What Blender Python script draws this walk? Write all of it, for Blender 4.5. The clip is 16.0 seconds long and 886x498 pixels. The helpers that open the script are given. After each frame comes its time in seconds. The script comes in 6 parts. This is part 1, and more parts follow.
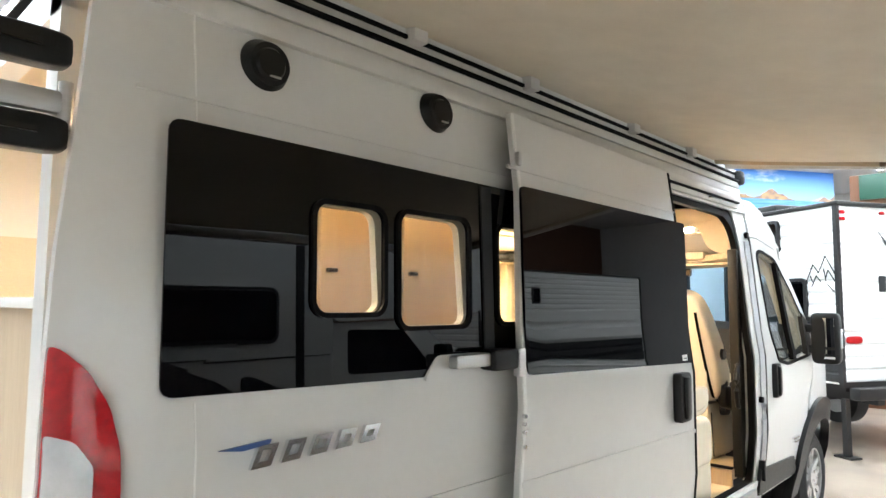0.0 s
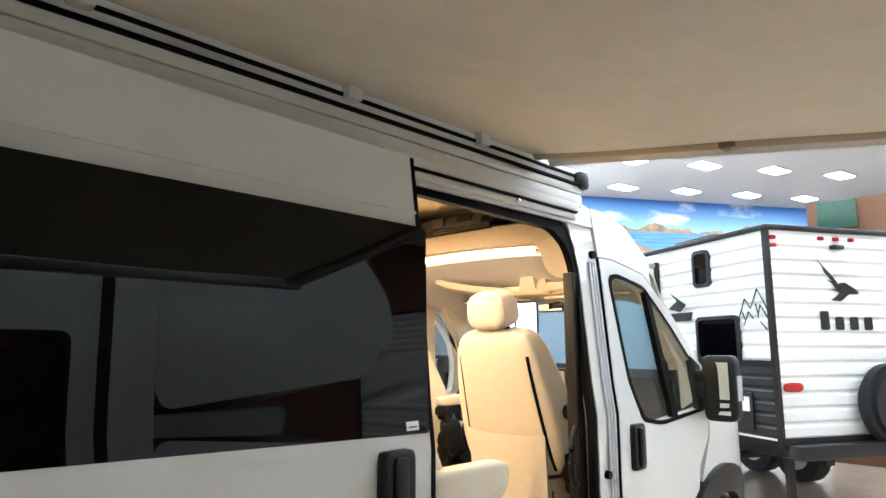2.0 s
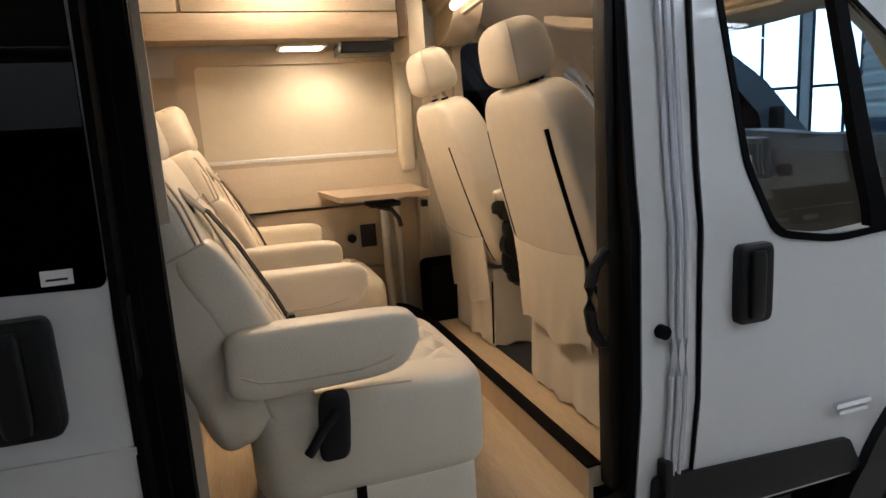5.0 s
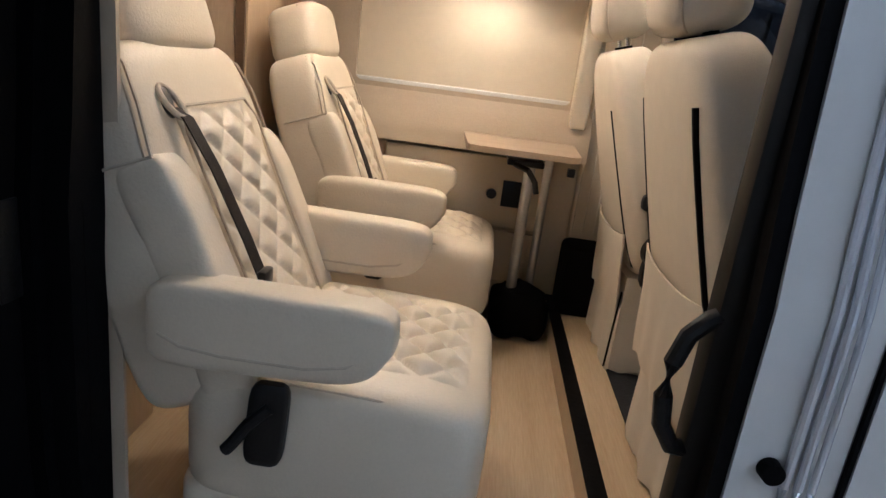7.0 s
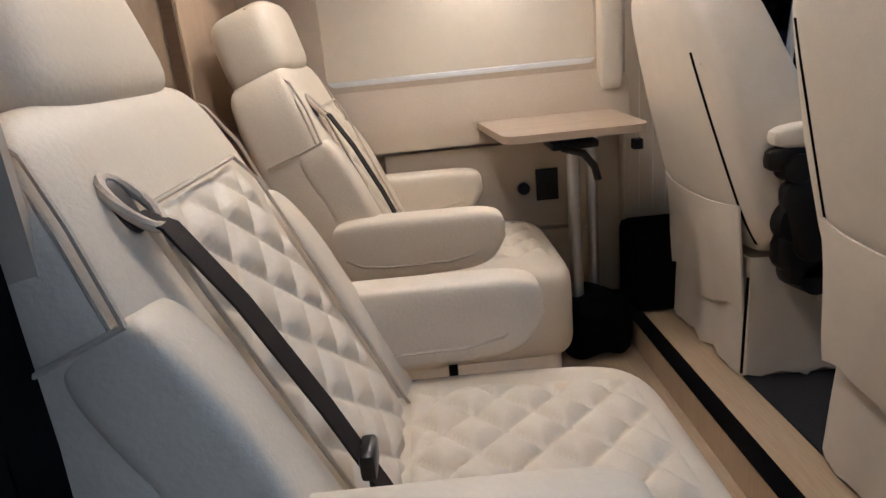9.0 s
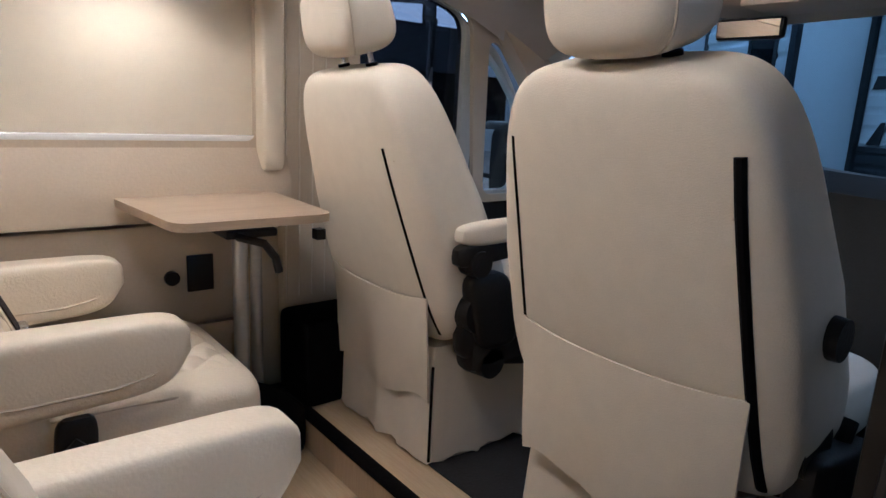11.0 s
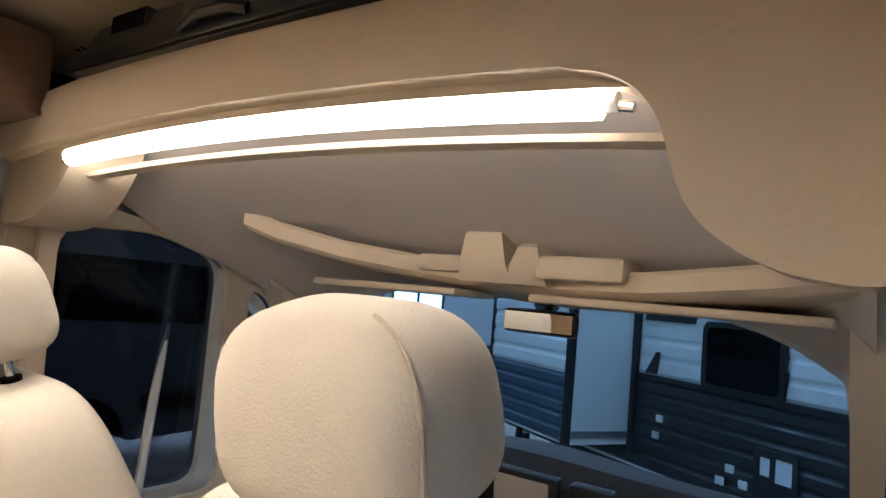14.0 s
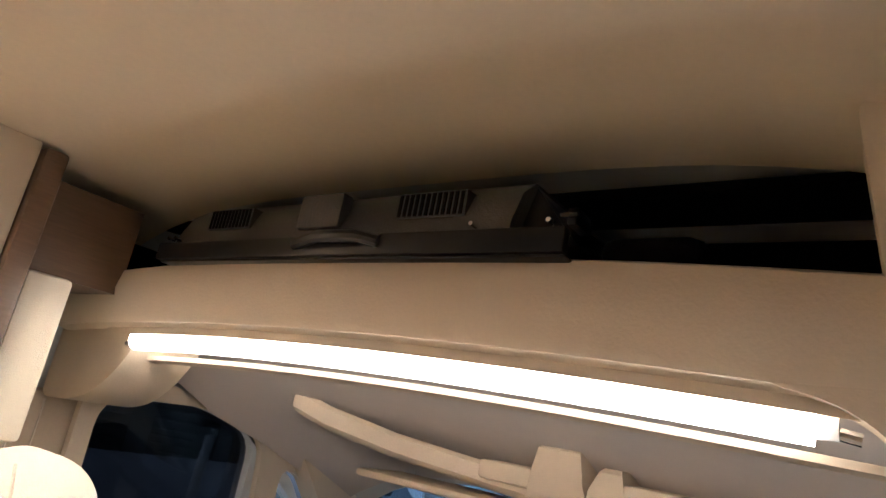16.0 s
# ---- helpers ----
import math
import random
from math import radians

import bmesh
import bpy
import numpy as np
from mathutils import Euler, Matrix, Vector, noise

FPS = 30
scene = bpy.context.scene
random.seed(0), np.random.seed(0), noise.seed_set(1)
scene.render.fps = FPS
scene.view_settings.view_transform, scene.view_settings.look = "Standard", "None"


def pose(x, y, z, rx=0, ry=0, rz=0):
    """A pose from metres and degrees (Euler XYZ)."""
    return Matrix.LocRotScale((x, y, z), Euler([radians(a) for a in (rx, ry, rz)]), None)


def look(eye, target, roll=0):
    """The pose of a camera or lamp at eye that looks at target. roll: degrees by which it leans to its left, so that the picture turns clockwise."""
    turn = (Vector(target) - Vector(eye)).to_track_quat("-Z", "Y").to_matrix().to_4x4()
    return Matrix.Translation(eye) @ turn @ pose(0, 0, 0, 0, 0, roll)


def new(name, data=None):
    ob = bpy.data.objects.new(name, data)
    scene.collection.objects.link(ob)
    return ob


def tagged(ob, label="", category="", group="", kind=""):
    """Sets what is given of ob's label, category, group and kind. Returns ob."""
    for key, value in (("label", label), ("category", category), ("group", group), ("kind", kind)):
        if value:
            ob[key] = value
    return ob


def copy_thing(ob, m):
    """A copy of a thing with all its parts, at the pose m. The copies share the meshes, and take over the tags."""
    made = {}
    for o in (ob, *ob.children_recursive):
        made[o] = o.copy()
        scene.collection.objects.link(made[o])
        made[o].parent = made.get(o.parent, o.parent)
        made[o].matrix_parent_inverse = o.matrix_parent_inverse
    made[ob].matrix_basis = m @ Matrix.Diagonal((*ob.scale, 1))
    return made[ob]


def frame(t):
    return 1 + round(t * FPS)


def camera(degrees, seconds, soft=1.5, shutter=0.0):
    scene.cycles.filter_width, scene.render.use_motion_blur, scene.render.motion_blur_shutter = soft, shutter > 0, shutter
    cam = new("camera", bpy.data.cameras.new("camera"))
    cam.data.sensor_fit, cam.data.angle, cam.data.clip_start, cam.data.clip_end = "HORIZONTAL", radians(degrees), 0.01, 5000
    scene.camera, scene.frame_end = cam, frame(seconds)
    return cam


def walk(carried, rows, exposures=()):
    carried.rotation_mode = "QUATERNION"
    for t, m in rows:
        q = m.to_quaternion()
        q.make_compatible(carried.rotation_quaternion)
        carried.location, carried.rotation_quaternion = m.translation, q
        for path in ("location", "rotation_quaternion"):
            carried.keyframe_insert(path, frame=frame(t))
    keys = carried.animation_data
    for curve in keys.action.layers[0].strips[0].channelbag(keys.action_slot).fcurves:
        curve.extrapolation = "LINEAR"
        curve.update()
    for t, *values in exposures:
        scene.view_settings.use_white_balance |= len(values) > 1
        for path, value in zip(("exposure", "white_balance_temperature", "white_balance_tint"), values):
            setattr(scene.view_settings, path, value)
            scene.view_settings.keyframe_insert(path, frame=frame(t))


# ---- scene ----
cam = camera(69.8, 16.0)
PATH = [
    (0, (-0.332, -1.336, 1.626), (1.11, 0.04, 1.791), 0.4),
    (0.5, (0.015, -1.36, 1.613), (1.392, 0.081, 1.776), 0.9),
    (1, (0.394, -1.41, 1.642), (1.804, -0.019, 1.924), 0.8),
    (1.5, (0.772, -1.511, 1.646), (2.205, -0.148, 1.943), 0.4),
    (2, (1.181, -1.554, 1.613), (2.61, -0.189, 1.92), -0.2),
    (2.5, (1.541, -1.674, 1.611), (2.895, -0.235, 1.922), -0.1),
    (3, (1.906, -1.72, 1.582), (3.16, -0.193, 1.892), -0.4),
    (3.5, (2.214, -1.755, 1.617), (3.364, -0.124, 1.749), -0.8),
    (4, (2.443, -1.755, 1.598), (3.338, 0.027, 1.445), -2.5),
    (4.2, (2.545, -1.685, 1.595), (3.325, 0.142, 1.366), -4.1),
    (6.3, (3.24, -1.037, 1.586), (3.526, 0.885, 1.113), 4.2),
    (6.5, (3.301, -1.017, 1.589), (3.566, 0.904, 1.099), 8.1),
    (7, (3.335, -0.931, 1.591), (3.245, 0.987, 1.031), 7.3),
    (7.5, (3.25, -0.781, 1.591), (2.997, 1.106, 0.979), 6.2),
    (8, (3.161, -0.648, 1.576), (2.872, 1.231, 0.954), 1.1),
    (8.2, (3.147, -0.608, 1.569), (2.846, 1.272, 0.957), -2.5),
    (10.3, (2.869, -0.173, 1.591), (3.682, 1.586, 1.098), -0.0),
    (10.5, (2.862, -0.175, 1.575), (3.799, 1.532, 1.119), 1.3),
    (11, (2.851, -0.123, 1.614), (4.084, 1.39, 1.179), 2.9),
    (11.5, (2.909, -0.117, 1.713), (4.36, 1.233, 1.443), 2.9),
    (12, (2.979, -0.133, 1.738), (4.537, 1.113, 1.588), 2.4),
    (12.5, (3.054, -0.141, 1.812), (4.667, 1.041, 1.807), 1.7),
    (13, (3.203, -0.134, 1.811), (4.823, 1.032, 1.933), 2.0),
    (13.5, (3.276, -0.028, 1.85), (4.9, 1.131, 1.988), 2.7),
    (14, (3.277, 0.128, 1.909), (4.908, 1.277, 2.06), 5.2),
    (14.5, (3.269, 0.172, 1.996), (4.902, 1.313, 2.17), 5.7),
    (15, (3.228, 0.248, 2.014), (4.832, 1.408, 2.304), 6.6),
    (15.5, (3.218, 0.288, 2.044), (4.786, 1.447, 2.489), 9.0),
    (16, (3.218, 0.314, 2.058), (4.75, 1.475, 2.609), 10.5),
]
walk(cam, [(t, look(eye, target, roll)) for t, eye, target, roll in PATH],
     [(0, 1.8, 6700, 12), (0.5, 1.5, 6700, 12), (1, 1.92, 6650, 12), (2, 1.33, 6700, 12), (3, 0.38, 6750, 12), (4, -0.1, 6500, 15), (6.3, -0.35, 5850, 17), (8, -0.45, 5080, 16),
      (10.5, -0.6, 4800, 16), (11.5, -0.35, 4700, 15), (13, -0.05, 5350, 14), (14.5, -0.35, 5250, 15), (15, -0.5, 5300, 16), (15.5, -0.32, 5300, 17), (16, 0.1, 5250, 17)])

# ---------- light ----------
world = bpy.data.worlds.new("world")
scene.world = world
world.use_nodes = True
world.node_tree.nodes["Background"].inputs[0].default_value = (0.55, 0.62, 0.75, 1)
world.node_tree.nodes["Background"].inputs[1].default_value = 0.15


def lamp(name, kind, energy, colour, place, size=0.1, aim=None, spread=None):
    data = bpy.data.lights.new(name, kind)
    data.energy, data.color = energy, colour
    if kind == "AREA":
        data.size = size
    else:
        data.shadow_soft_size = size
    ob = new(name, data)
    ob.matrix_world = look(place, aim) if aim else Matrix.Translation(place)
    if kind == "SPOT":
        data.spot_size, data.spot_blend = radians(spread or 120), 0.6
    return ob


WARM = (1.0, 0.79, 0.53)
# last two are helper spots, added to brighten the rear panes and counter
SPOTS = [(3.12, 1.32, 2.415), (2.95, 0.62, 2.415), (3.3, 1.64, 1.985), (1.0, 0.26, 2.415), (0.62, 0.8, 2.415)]
for p in SPOTS:
    lamp("ceiling_spot_light", "SPOT", (38 if p[0] > 2 else 34) if p[2] > 2.2 else 8, WARM, (p[0], p[1], p[2] - 0.03), 0.06, (p[0], p[1] + 0.001, 0), 165)

# ---------- materials ----------


def material(name, colour, rough=0.5, metal=0.0, grain=0.0, scale=20.0, bump=0.0, coat=0.0, stretch=(1, 1, 1), second=None, wear=0.0, spec=0.5):
    """Principled surface with fine noise in colour and relief and a second, broad variation."""
    m = bpy.data.materials.new(name)
    m.use_nodes = True
    n, l = m.node_tree.nodes, m.node_tree.links
    p = n["Principled BSDF"]
    p.inputs["Base Color"].default_value = (*colour, 1)
    p.inputs["Roughness"].default_value = rough
    p.inputs["Metallic"].default_value = metal
    p.inputs["Coat Weight"].default_value = coat
    p.inputs["Specular IOR Level"].default_value = spec
    p.inputs["Coat Roughness"].default_value = 0.06
    if grain or bump or wear:
        co = n.new("ShaderNodeTexCoord")
        mp = n.new("ShaderNodeMapping")
        mp.inputs["Scale"].default_value = stretch
        l.new(co.outputs["Object"], mp.inputs[0])
        fine = n.new("ShaderNodeTexNoise")
        fine.inputs["Scale"].default_value = scale
        fine.inputs["Detail"].default_value = 5
        l.new(mp.outputs[0], fine.inputs["Vector"])
        broad = n.new("ShaderNodeTexNoise")
        broad.inputs["Scale"].default_value = max(scale * 0.06, 0.8)
        broad.inputs["Detail"].default_value = 3
        l.new(mp.outputs[0], broad.inputs["Vector"])
        add = n.new("ShaderNodeMath")
        add.operation = "ADD"
        l.new(fine.outputs["Fac"], add.inputs[0])
        l.new(broad.outputs["Fac"], add.inputs[1])
        ramp = n.new("ShaderNodeMapRange")
        ramp.inputs["From Min"].default_value, ramp.inputs["From Max"].default_value = 0.65, 1.35
        l.new(add.outputs[0], ramp.inputs["Value"])
        mix = n.new("ShaderNodeMix")
        mix.data_type = "RGBA"
        other = second or tuple(c * (1 - grain) for c in colour)
        mix.inputs[6].default_value, mix.inputs[7].default_value = (*colour, 1), (*other, 1)
        l.new(ramp.outputs[0], mix.inputs[0])
        l.new(mix.outputs[2], p.inputs["Base Color"])
        if wear:
            rr = n.new("ShaderNodeMapRange")
            rr.inputs["To Min"].default_value, rr.inputs["To Max"].default_value = max(rough - wear, 0.02), rough + wear
            l.new(broad.outputs["Fac"], rr.inputs["Value"])
            l.new(rr.outputs[0], p.inputs["Roughness"])
        if bump:
            b = n.new("ShaderNodeBump")
            b.inputs["Strength"].default_value = bump
            b.inputs["Distance"].default_value = 0.004
            l.new(fine.outputs["Fac"], b.inputs["Height"])
            l.new(b.outputs[0], p.inputs["Normal"])
    return m


def glowing(name, colour, strength):
    m = material(name, colour, 0.4)
    p = m.node_tree.nodes["Principled BSDF"]
    p.inputs["Emission Color"].default_value = (*colour, 1)
    p.inputs["Emission Strength"].default_value = strength
    return m


def glass(name, colour, rough=0.0):
    """Thin pane: clear transmission with a mirror gloss on top."""
    m = bpy.data.materials.new(name)
    m.use_nodes = True
    n, l = m.node_tree.nodes, m.node_tree.links
    n.remove(n["Principled BSDF"])
    tr, gl, mix, fr, pw, ad = (n.new(k) for k in ("ShaderNodeBsdfTransparent", "ShaderNodeBsdfGlossy", "ShaderNodeMixShader", "ShaderNodeLayerWeight", "ShaderNodeMath", "ShaderNodeMath"))
    tr.inputs[0].default_value = (*colour, 1)
    gl.inputs["Roughness"].default_value = rough
    fr.inputs["Blend"].default_value = 0.5
    pw.operation, ad.operation = "POWER", "MULTIPLY_ADD"
    pw.inputs[1].default_value = 5.0
    ad.inputs[1].default_value, ad.inputs[2].default_value = 0.9, 0.035
    l.new(fr.outputs["Facing"], pw.inputs[0])
    l.new(pw.outputs[0], ad.inputs[0])
    l.new(ad.outputs[0], mix.inputs[0])
    l.new(tr.outputs[0], mix.inputs[1])
    l.new(gl.outputs[0], mix.inputs[2])
    l.new(mix.outputs[0], n["Material Output"].inputs[0])
    return m


PAINT = material("silver_white_paint", (0.62, 0.62, 0.60), 0.32, 0.0, 0.04, 30, 0.0, 0.7, wear=0.05)
JAMB = material("polished_pillar_paint", (0.66, 0.68, 0.72), 0.16, 0.35, 0.04, 30, 0.0, 0.8)
DARKGLASS = material("privacy_glass", (0.001, 0.001, 0.0015), 0.012, 0.0, spec=0.25)
RUBBER = material("black_rubber", (0.0025, 0.0025, 0.003), 0.6, 0, 0.3, 60, 0.2, spec=0.07)
PLASTIC = material("black_plastic", (0.006, 0.006, 0.0065), 0.42, 0, 0.3, 150, 0.25, spec=0.3)
GREYPLASTIC = material("charcoal_dashboard_plastic", (0.020, 0.021, 0.022), 0.5, 0, 0.3, 200, 0.35, spec=0.25)
CHROME = material("chrome", (0.75, 0.76, 0.78), 0.12, 1.0)
ALU = material("brushed_aluminium", (0.58, 0.58, 0.58), 0.42, 1.0, 0.15, 40, 0.05, stretch=(1, 30, 30))
LEATHER = material("cream_leather", (0.70, 0.61, 0.47), 0.42, 0, 0.07, 160, 0.22, wear=0.08)
SEAM = material("cream_seam_piping", (0.58, 0.495, 0.375), 0.6, 0, 0.2, 300, 0.3)
FABRIC = material("cream_seat_cover_fabric", (0.66, 0.59, 0.48), 0.75, 0, 0.08, 350, 0.3)
LINER = material("beige_moulded_liner", (0.60, 0.50, 0.37), 0.55, 0, 0.06, 220, 0.2)
CABROOF = material("pale_grey_headliner_fabric", (0.56, 0.50, 0.45), 0.85, 0, 0.05, 300, 0.25)
FELT = material("cream_vinyl_headliner", (0.62, 0.52, 0.37), 0.6, 0, 0.06, 90, 0.15)
SHADE = material("cream_roller_shade", (0.74, 0.66, 0.52), 0.8, 0, 0.05, 400, 0.25)
WALLV = material("beige_wall_vinyl", (0.55, 0.46, 0.34), 0.55, 0, 0.08, 120, 0.15)
WOOD = material("pale_ash_laminate", (0.52, 0.40, 0.27), 0.4, 0, 0.2, 14, 0.08, stretch=(14, 14, 1), second=(0.41, 0.30, 0.19))
WOODX = material("pale_ash_laminate_along", (0.46, 0.36, 0.26), 0.4, 0, 0.2, 14, 0.08, stretch=(1, 14, 14), second=(0.36, 0.27, 0.18))
WOODDARK = material("brown_wood_edge", (0.16, 0.10, 0.06), 0.4, 0, 0.3, 20, 0.1, stretch=(1, 12, 12))
GLOSSCAB = material("cream_gloss_cabinet_door", (0.62, 0.52, 0.38), 0.16, 0, 0.05, 12, 0.0, 0.5)
FLOORV = material("pale_wood_vinyl_floor", (0.56, 0.44, 0.29), 0.38, 0, 0.25, 9, 0.06, stretch=(22, 1.5, 1), second=(0.44, 0.32, 0.19))
PILLARCOVER = material("dark_brown_pillar_plastic", (0.012, 0.010, 0.008), 0.5, 0, 0.2, 90, 0.05, spec=0.25)
RUBBERMAT = material("dark_grey_rubber_mat", (0.025, 0.025, 0.027), 0.65, 0, 0.35, 120, 0.5, spec=0.25)
# black cloth, also the painted shade inside the over-cab recess
CARPETSHADE = material("black_carpet_and_recess_shade", (0.004, 0.004, 0.004), 0.95, 0, 0.4, 300, 0.8, spec=0.05)
CLEAR = glass("clear_glass", (0.90, 0.95, 0.96))
TINT = glass("amber_tinted_glass", (0.95, 0.94, 0.88))
SCREENGLASS = glass("tinted_windscreen_glass", (0.62, 0.74, 0.82))
DIM = glass("smoked_glass", (0.24, 0.245, 0.26))
MIRROR = material("mirror_glass", (0.85, 0.87, 0.9), 0.01, 1.0)
REDLENS = material("red_lens", (0.60, 0.010, 0.014), 0.10, 0, 0.55, 45, 0.35, 0.9)
CLEARLENS = material("clear_lens", (0.72, 0.74, 0.76), 0.1, 0.3, 0.2, 50, 0.3, 0.8)
RAIL = material("off_white_coated_aluminium", (0.55, 0.54, 0.51), 0.45, 0.0, 0.08, 30, 0.03, 0.2)
AWNING = material("beige_awning_vinyl", (0.66, 0.60, 0.49), 0.62, 0, 0.14, 8, 0.1, stretch=(1, 1, 1))
AWNEDGE = material("tan_awning_hem", (0.40, 0.32, 0.22), 0.7, 0, 0.1, 60, 0.2)
SIDING = material("white_aluminium_siding", (0.74, 0.74, 0.72), 0.38, 0, 0.05, 6, 0.0, 0.2)
SIDINGDARK = material("charcoal_aluminium_siding", (0.018, 0.019, 0.021), 0.45, 0, 0.2, 6, 0.0, 0.1)
SIDINGBLUE = material("slate_blue_siding", (0.055, 0.08, 0.12), 0.4, 0, 0.15, 6)
BLACKTRIM = material("black_trim", (0.012, 0.012, 0.013), 0.35)
TYRE = material("tyre_rubber", (0.015, 0.015, 0.015), 0.75, 0, 0.3, 80, 0.5)
RIM = material("silver_alloy", (0.6, 0.6, 0.6), 0.28, 0.9)
CONCRETE = material("polished_stained_concrete", (0.50, 0.40, 0.31), 0.13, 0, 0.3, 1.6, 0.02, wear=0.06, second=(0.38, 0.31, 0.26))
CEILW = material("white_ceiling_panels", (0.52, 0.53, 0.56), 0.8, 0, 0.05, 5)
GREYWALL = material("pale_grey_plaster", (0.55, 0.55, 0.55), 0.8, 0, 0.1, 6)
BROWNWALL = material("brown_plaster", (0.20, 0.09, 0.05), 0.8, 0, 0.15, 6)
GREYWOOD = material("weathered_grey_oak", (0.30, 0.27, 0.24), 0.55, 0, 0.35, 18, 0.15, stretch=(8, 8, 1))
WHITEM = material("white_gloss_panel", (0.78, 0.78, 0.76), 0.25, 0, 0.04, 8, 0, 0.4)
TVDARK = material("grey_brown_television_back", (0.045, 0.042, 0.040), 0.4, 0, 0.2, 250, 0.3)
TVBLACK = material("black_gloss_plastic", (0.004, 0.004, 0.004), 0.3, spec=0.35)
TUBE = glowing("warm_led_tube", (1.0, 0.84, 0.60), 23)
SPOTGLOW = glowing("warm_spot_lens", (1.0, 0.82, 0.58), 14)
PANELGLOW = glowing("cool_light_panel", (0.76, 0.90, 1.0), 20.5)
DAYGLOW = glowing("daylight_window", (0.78, 0.91, 1.0), 7)
PAPER = material("white_paper", (0.8, 0.8, 0.8), 0.7, 0, 0.05, 80)
BLUETRIM = material("blue_badge", (0.04, 0.09, 0.25), 0.3, 0.3)


def mural_material():
    """Painted desert lake: sky with clouds, far mesas, blue water, orange rock."""
    m = bpy.data.materials.new("desert_lake_mural")
    m.use_nodes = True
    n, l = m.node_tree.nodes, m.node_tree.links
    p = n["Principled BSDF"]
    p.inputs["Roughness"].default_value = 0.7
    co = n.new("ShaderNodeTexCoord")
    sep = n.new("ShaderNodeSeparateXYZ")
    l.new(co.outputs["Object"], sep.inputs[0])

    def noise_of(scale, stretch, detail=6):
        mp = n.new("ShaderNodeMapping")
        mp.inputs["Scale"].default_value = stretch
        l.new(co.outputs["Object"], mp.inputs[0])
        t = n.new("ShaderNodeTexNoise")
        t.inputs["Scale"].default_value = scale
        t.inputs["Detail"].default_value = detail
        l.new(mp.outputs[0], t.inputs["Vector"])
        return t.outputs["Fac"]

    def rng(v, a, b, c=0.0, d=1.0):
        r = n.new("ShaderNodeMapRange")
        r.inputs[1].default_value, r.inputs[2].default_value, r.inputs[3].default_value, r.inputs[4].default_value = a, b, c, d
        l.new(v, r.inputs[0])
        return r.outputs[0]

    def mix(f, a, b):
        x = n.new("ShaderNodeMix")
        x.data_type = "RGBA"
        l.new(f, x.inputs[0])
        for k, v in ((6, a), (7, b)):
            if isinstance(v, tuple):
                x.inputs[k].default_value = (*v, 1)
            else:
                l.new(v, x.inputs[k])
        return x.outputs[2]

    def calc(op, a, b):
        x = n.new("ShaderNodeMath")
        x.operation = op
        for k, v in ((0, a), (1, b)):
            if isinstance(v, (int, float)):
                x.inputs[k].default_value = v
            else:
                l.new(v, x.inputs[k])
        return x.outputs[0]

    z = calc("SUBTRACT", sep.outputs["Z"], 0.05)
    sky = mix(rng(z, 0.0, 1.0), (0.28, 0.52, 0.80), (0.02, 0.16, 0.55))
    clouds = rng(noise_of(0.9, (0.55, 1, 1.5)), 0.54, 0.66)
    sky = mix(clouds, sky, (0.80, 0.80, 0.78))
    ridge = calc("ADD", rng(noise_of(0.6, (1, 1, 0.01), 9), 0.36, 0.66, -0.2, 0.34), 0.0)
    rock = mix(rng(noise_of(3.0, (1, 1, 2)), 0.35, 0.65), (0.50, 0.29, 0.13), (0.20, 0.14, 0.13))
    land = calc("LESS_THAN", z, ridge)
    col = mix(land, sky, rock)
    water = mix(rng(noise_of(3, (0.3, 1, 6)), 0.4, 0.6), (0.06, 0.22, 0.48), (0.14, 0.34, 0.58))
    col = mix(calc("LESS_THAN", z, -0.08), col, water)
    shore = calc("LESS_THAN", z, calc("ADD", rng(noise_of(0.35, (1, 1, 0.01), 6), 0.35, 0.65, -1.0, -0.22), 0.0))
    col = mix(shore, col, rock)
    l.new(col, p.inputs["Base Color"])
    return m


MURAL = mural_material()

# ---------- mesh helpers ----------


def box(bm, x0, x1, y0, y1, z0, z1, bevel=0.0, m=None, seg=2):
    made = bmesh.ops.create_cube(bm, size=1)["verts"]
    bmesh.ops.scale(bm, vec=(x1 - x0, y1 - y0, z1 - z0), verts=made)
    bmesh.ops.translate(bm, vec=((x0 + x1) / 2, (y0 + y1) / 2, (z0 + z1) / 2), verts=made)
    if bevel:
        edges = list({e for v in made for e in v.link_edges})
        made = [v for v in bmesh.ops.bevel(bm, geom=edges, offset=bevel, segments=seg, affect="EDGES", profile=0.5)["verts"]]
    if m:
        bmesh.ops.transform(bm, matrix=m, verts=list({v for v in made}))
    return bm


def boxes(*args, bevel=0.0):
    bm = bmesh.new()
    for a in args:
        box(bm, *a, bevel=bevel)
    return bm


def cyl(bm, p, q, r, r2=None, seg=20, caps=True):
    p, q = Vector(p), Vector(q)
    d = q - p
    m = Matrix.Translation((p + q) / 2) @ d.to_track_quat("Z", "Y").to_matrix().to_4x4()
    bmesh.ops.create_cone(bm, cap_ends=caps, segments=seg, radius1=r, radius2=r if r2 is None else r2, depth=d.length, matrix=m)
    return bm


def tube(bm, pts, r, seg=10):
    """A round bar through the points."""
    pts = [Vector(p) for p in pts]
    rings = []
    for i, p in enumerate(pts):
        d = (pts[min(i + 1, len(pts) - 1)] - pts[max(i - 1, 0)]).normalized()
        q = d.to_track_quat("Z", "Y")
        rings.append([bm.verts.new(p + q @ Vector((r * math.cos(a), r * math.sin(a), 0))) for a in [2 * math.pi * k / seg for k in range(seg)]])
    skin(bm, rings, True)
    return bm


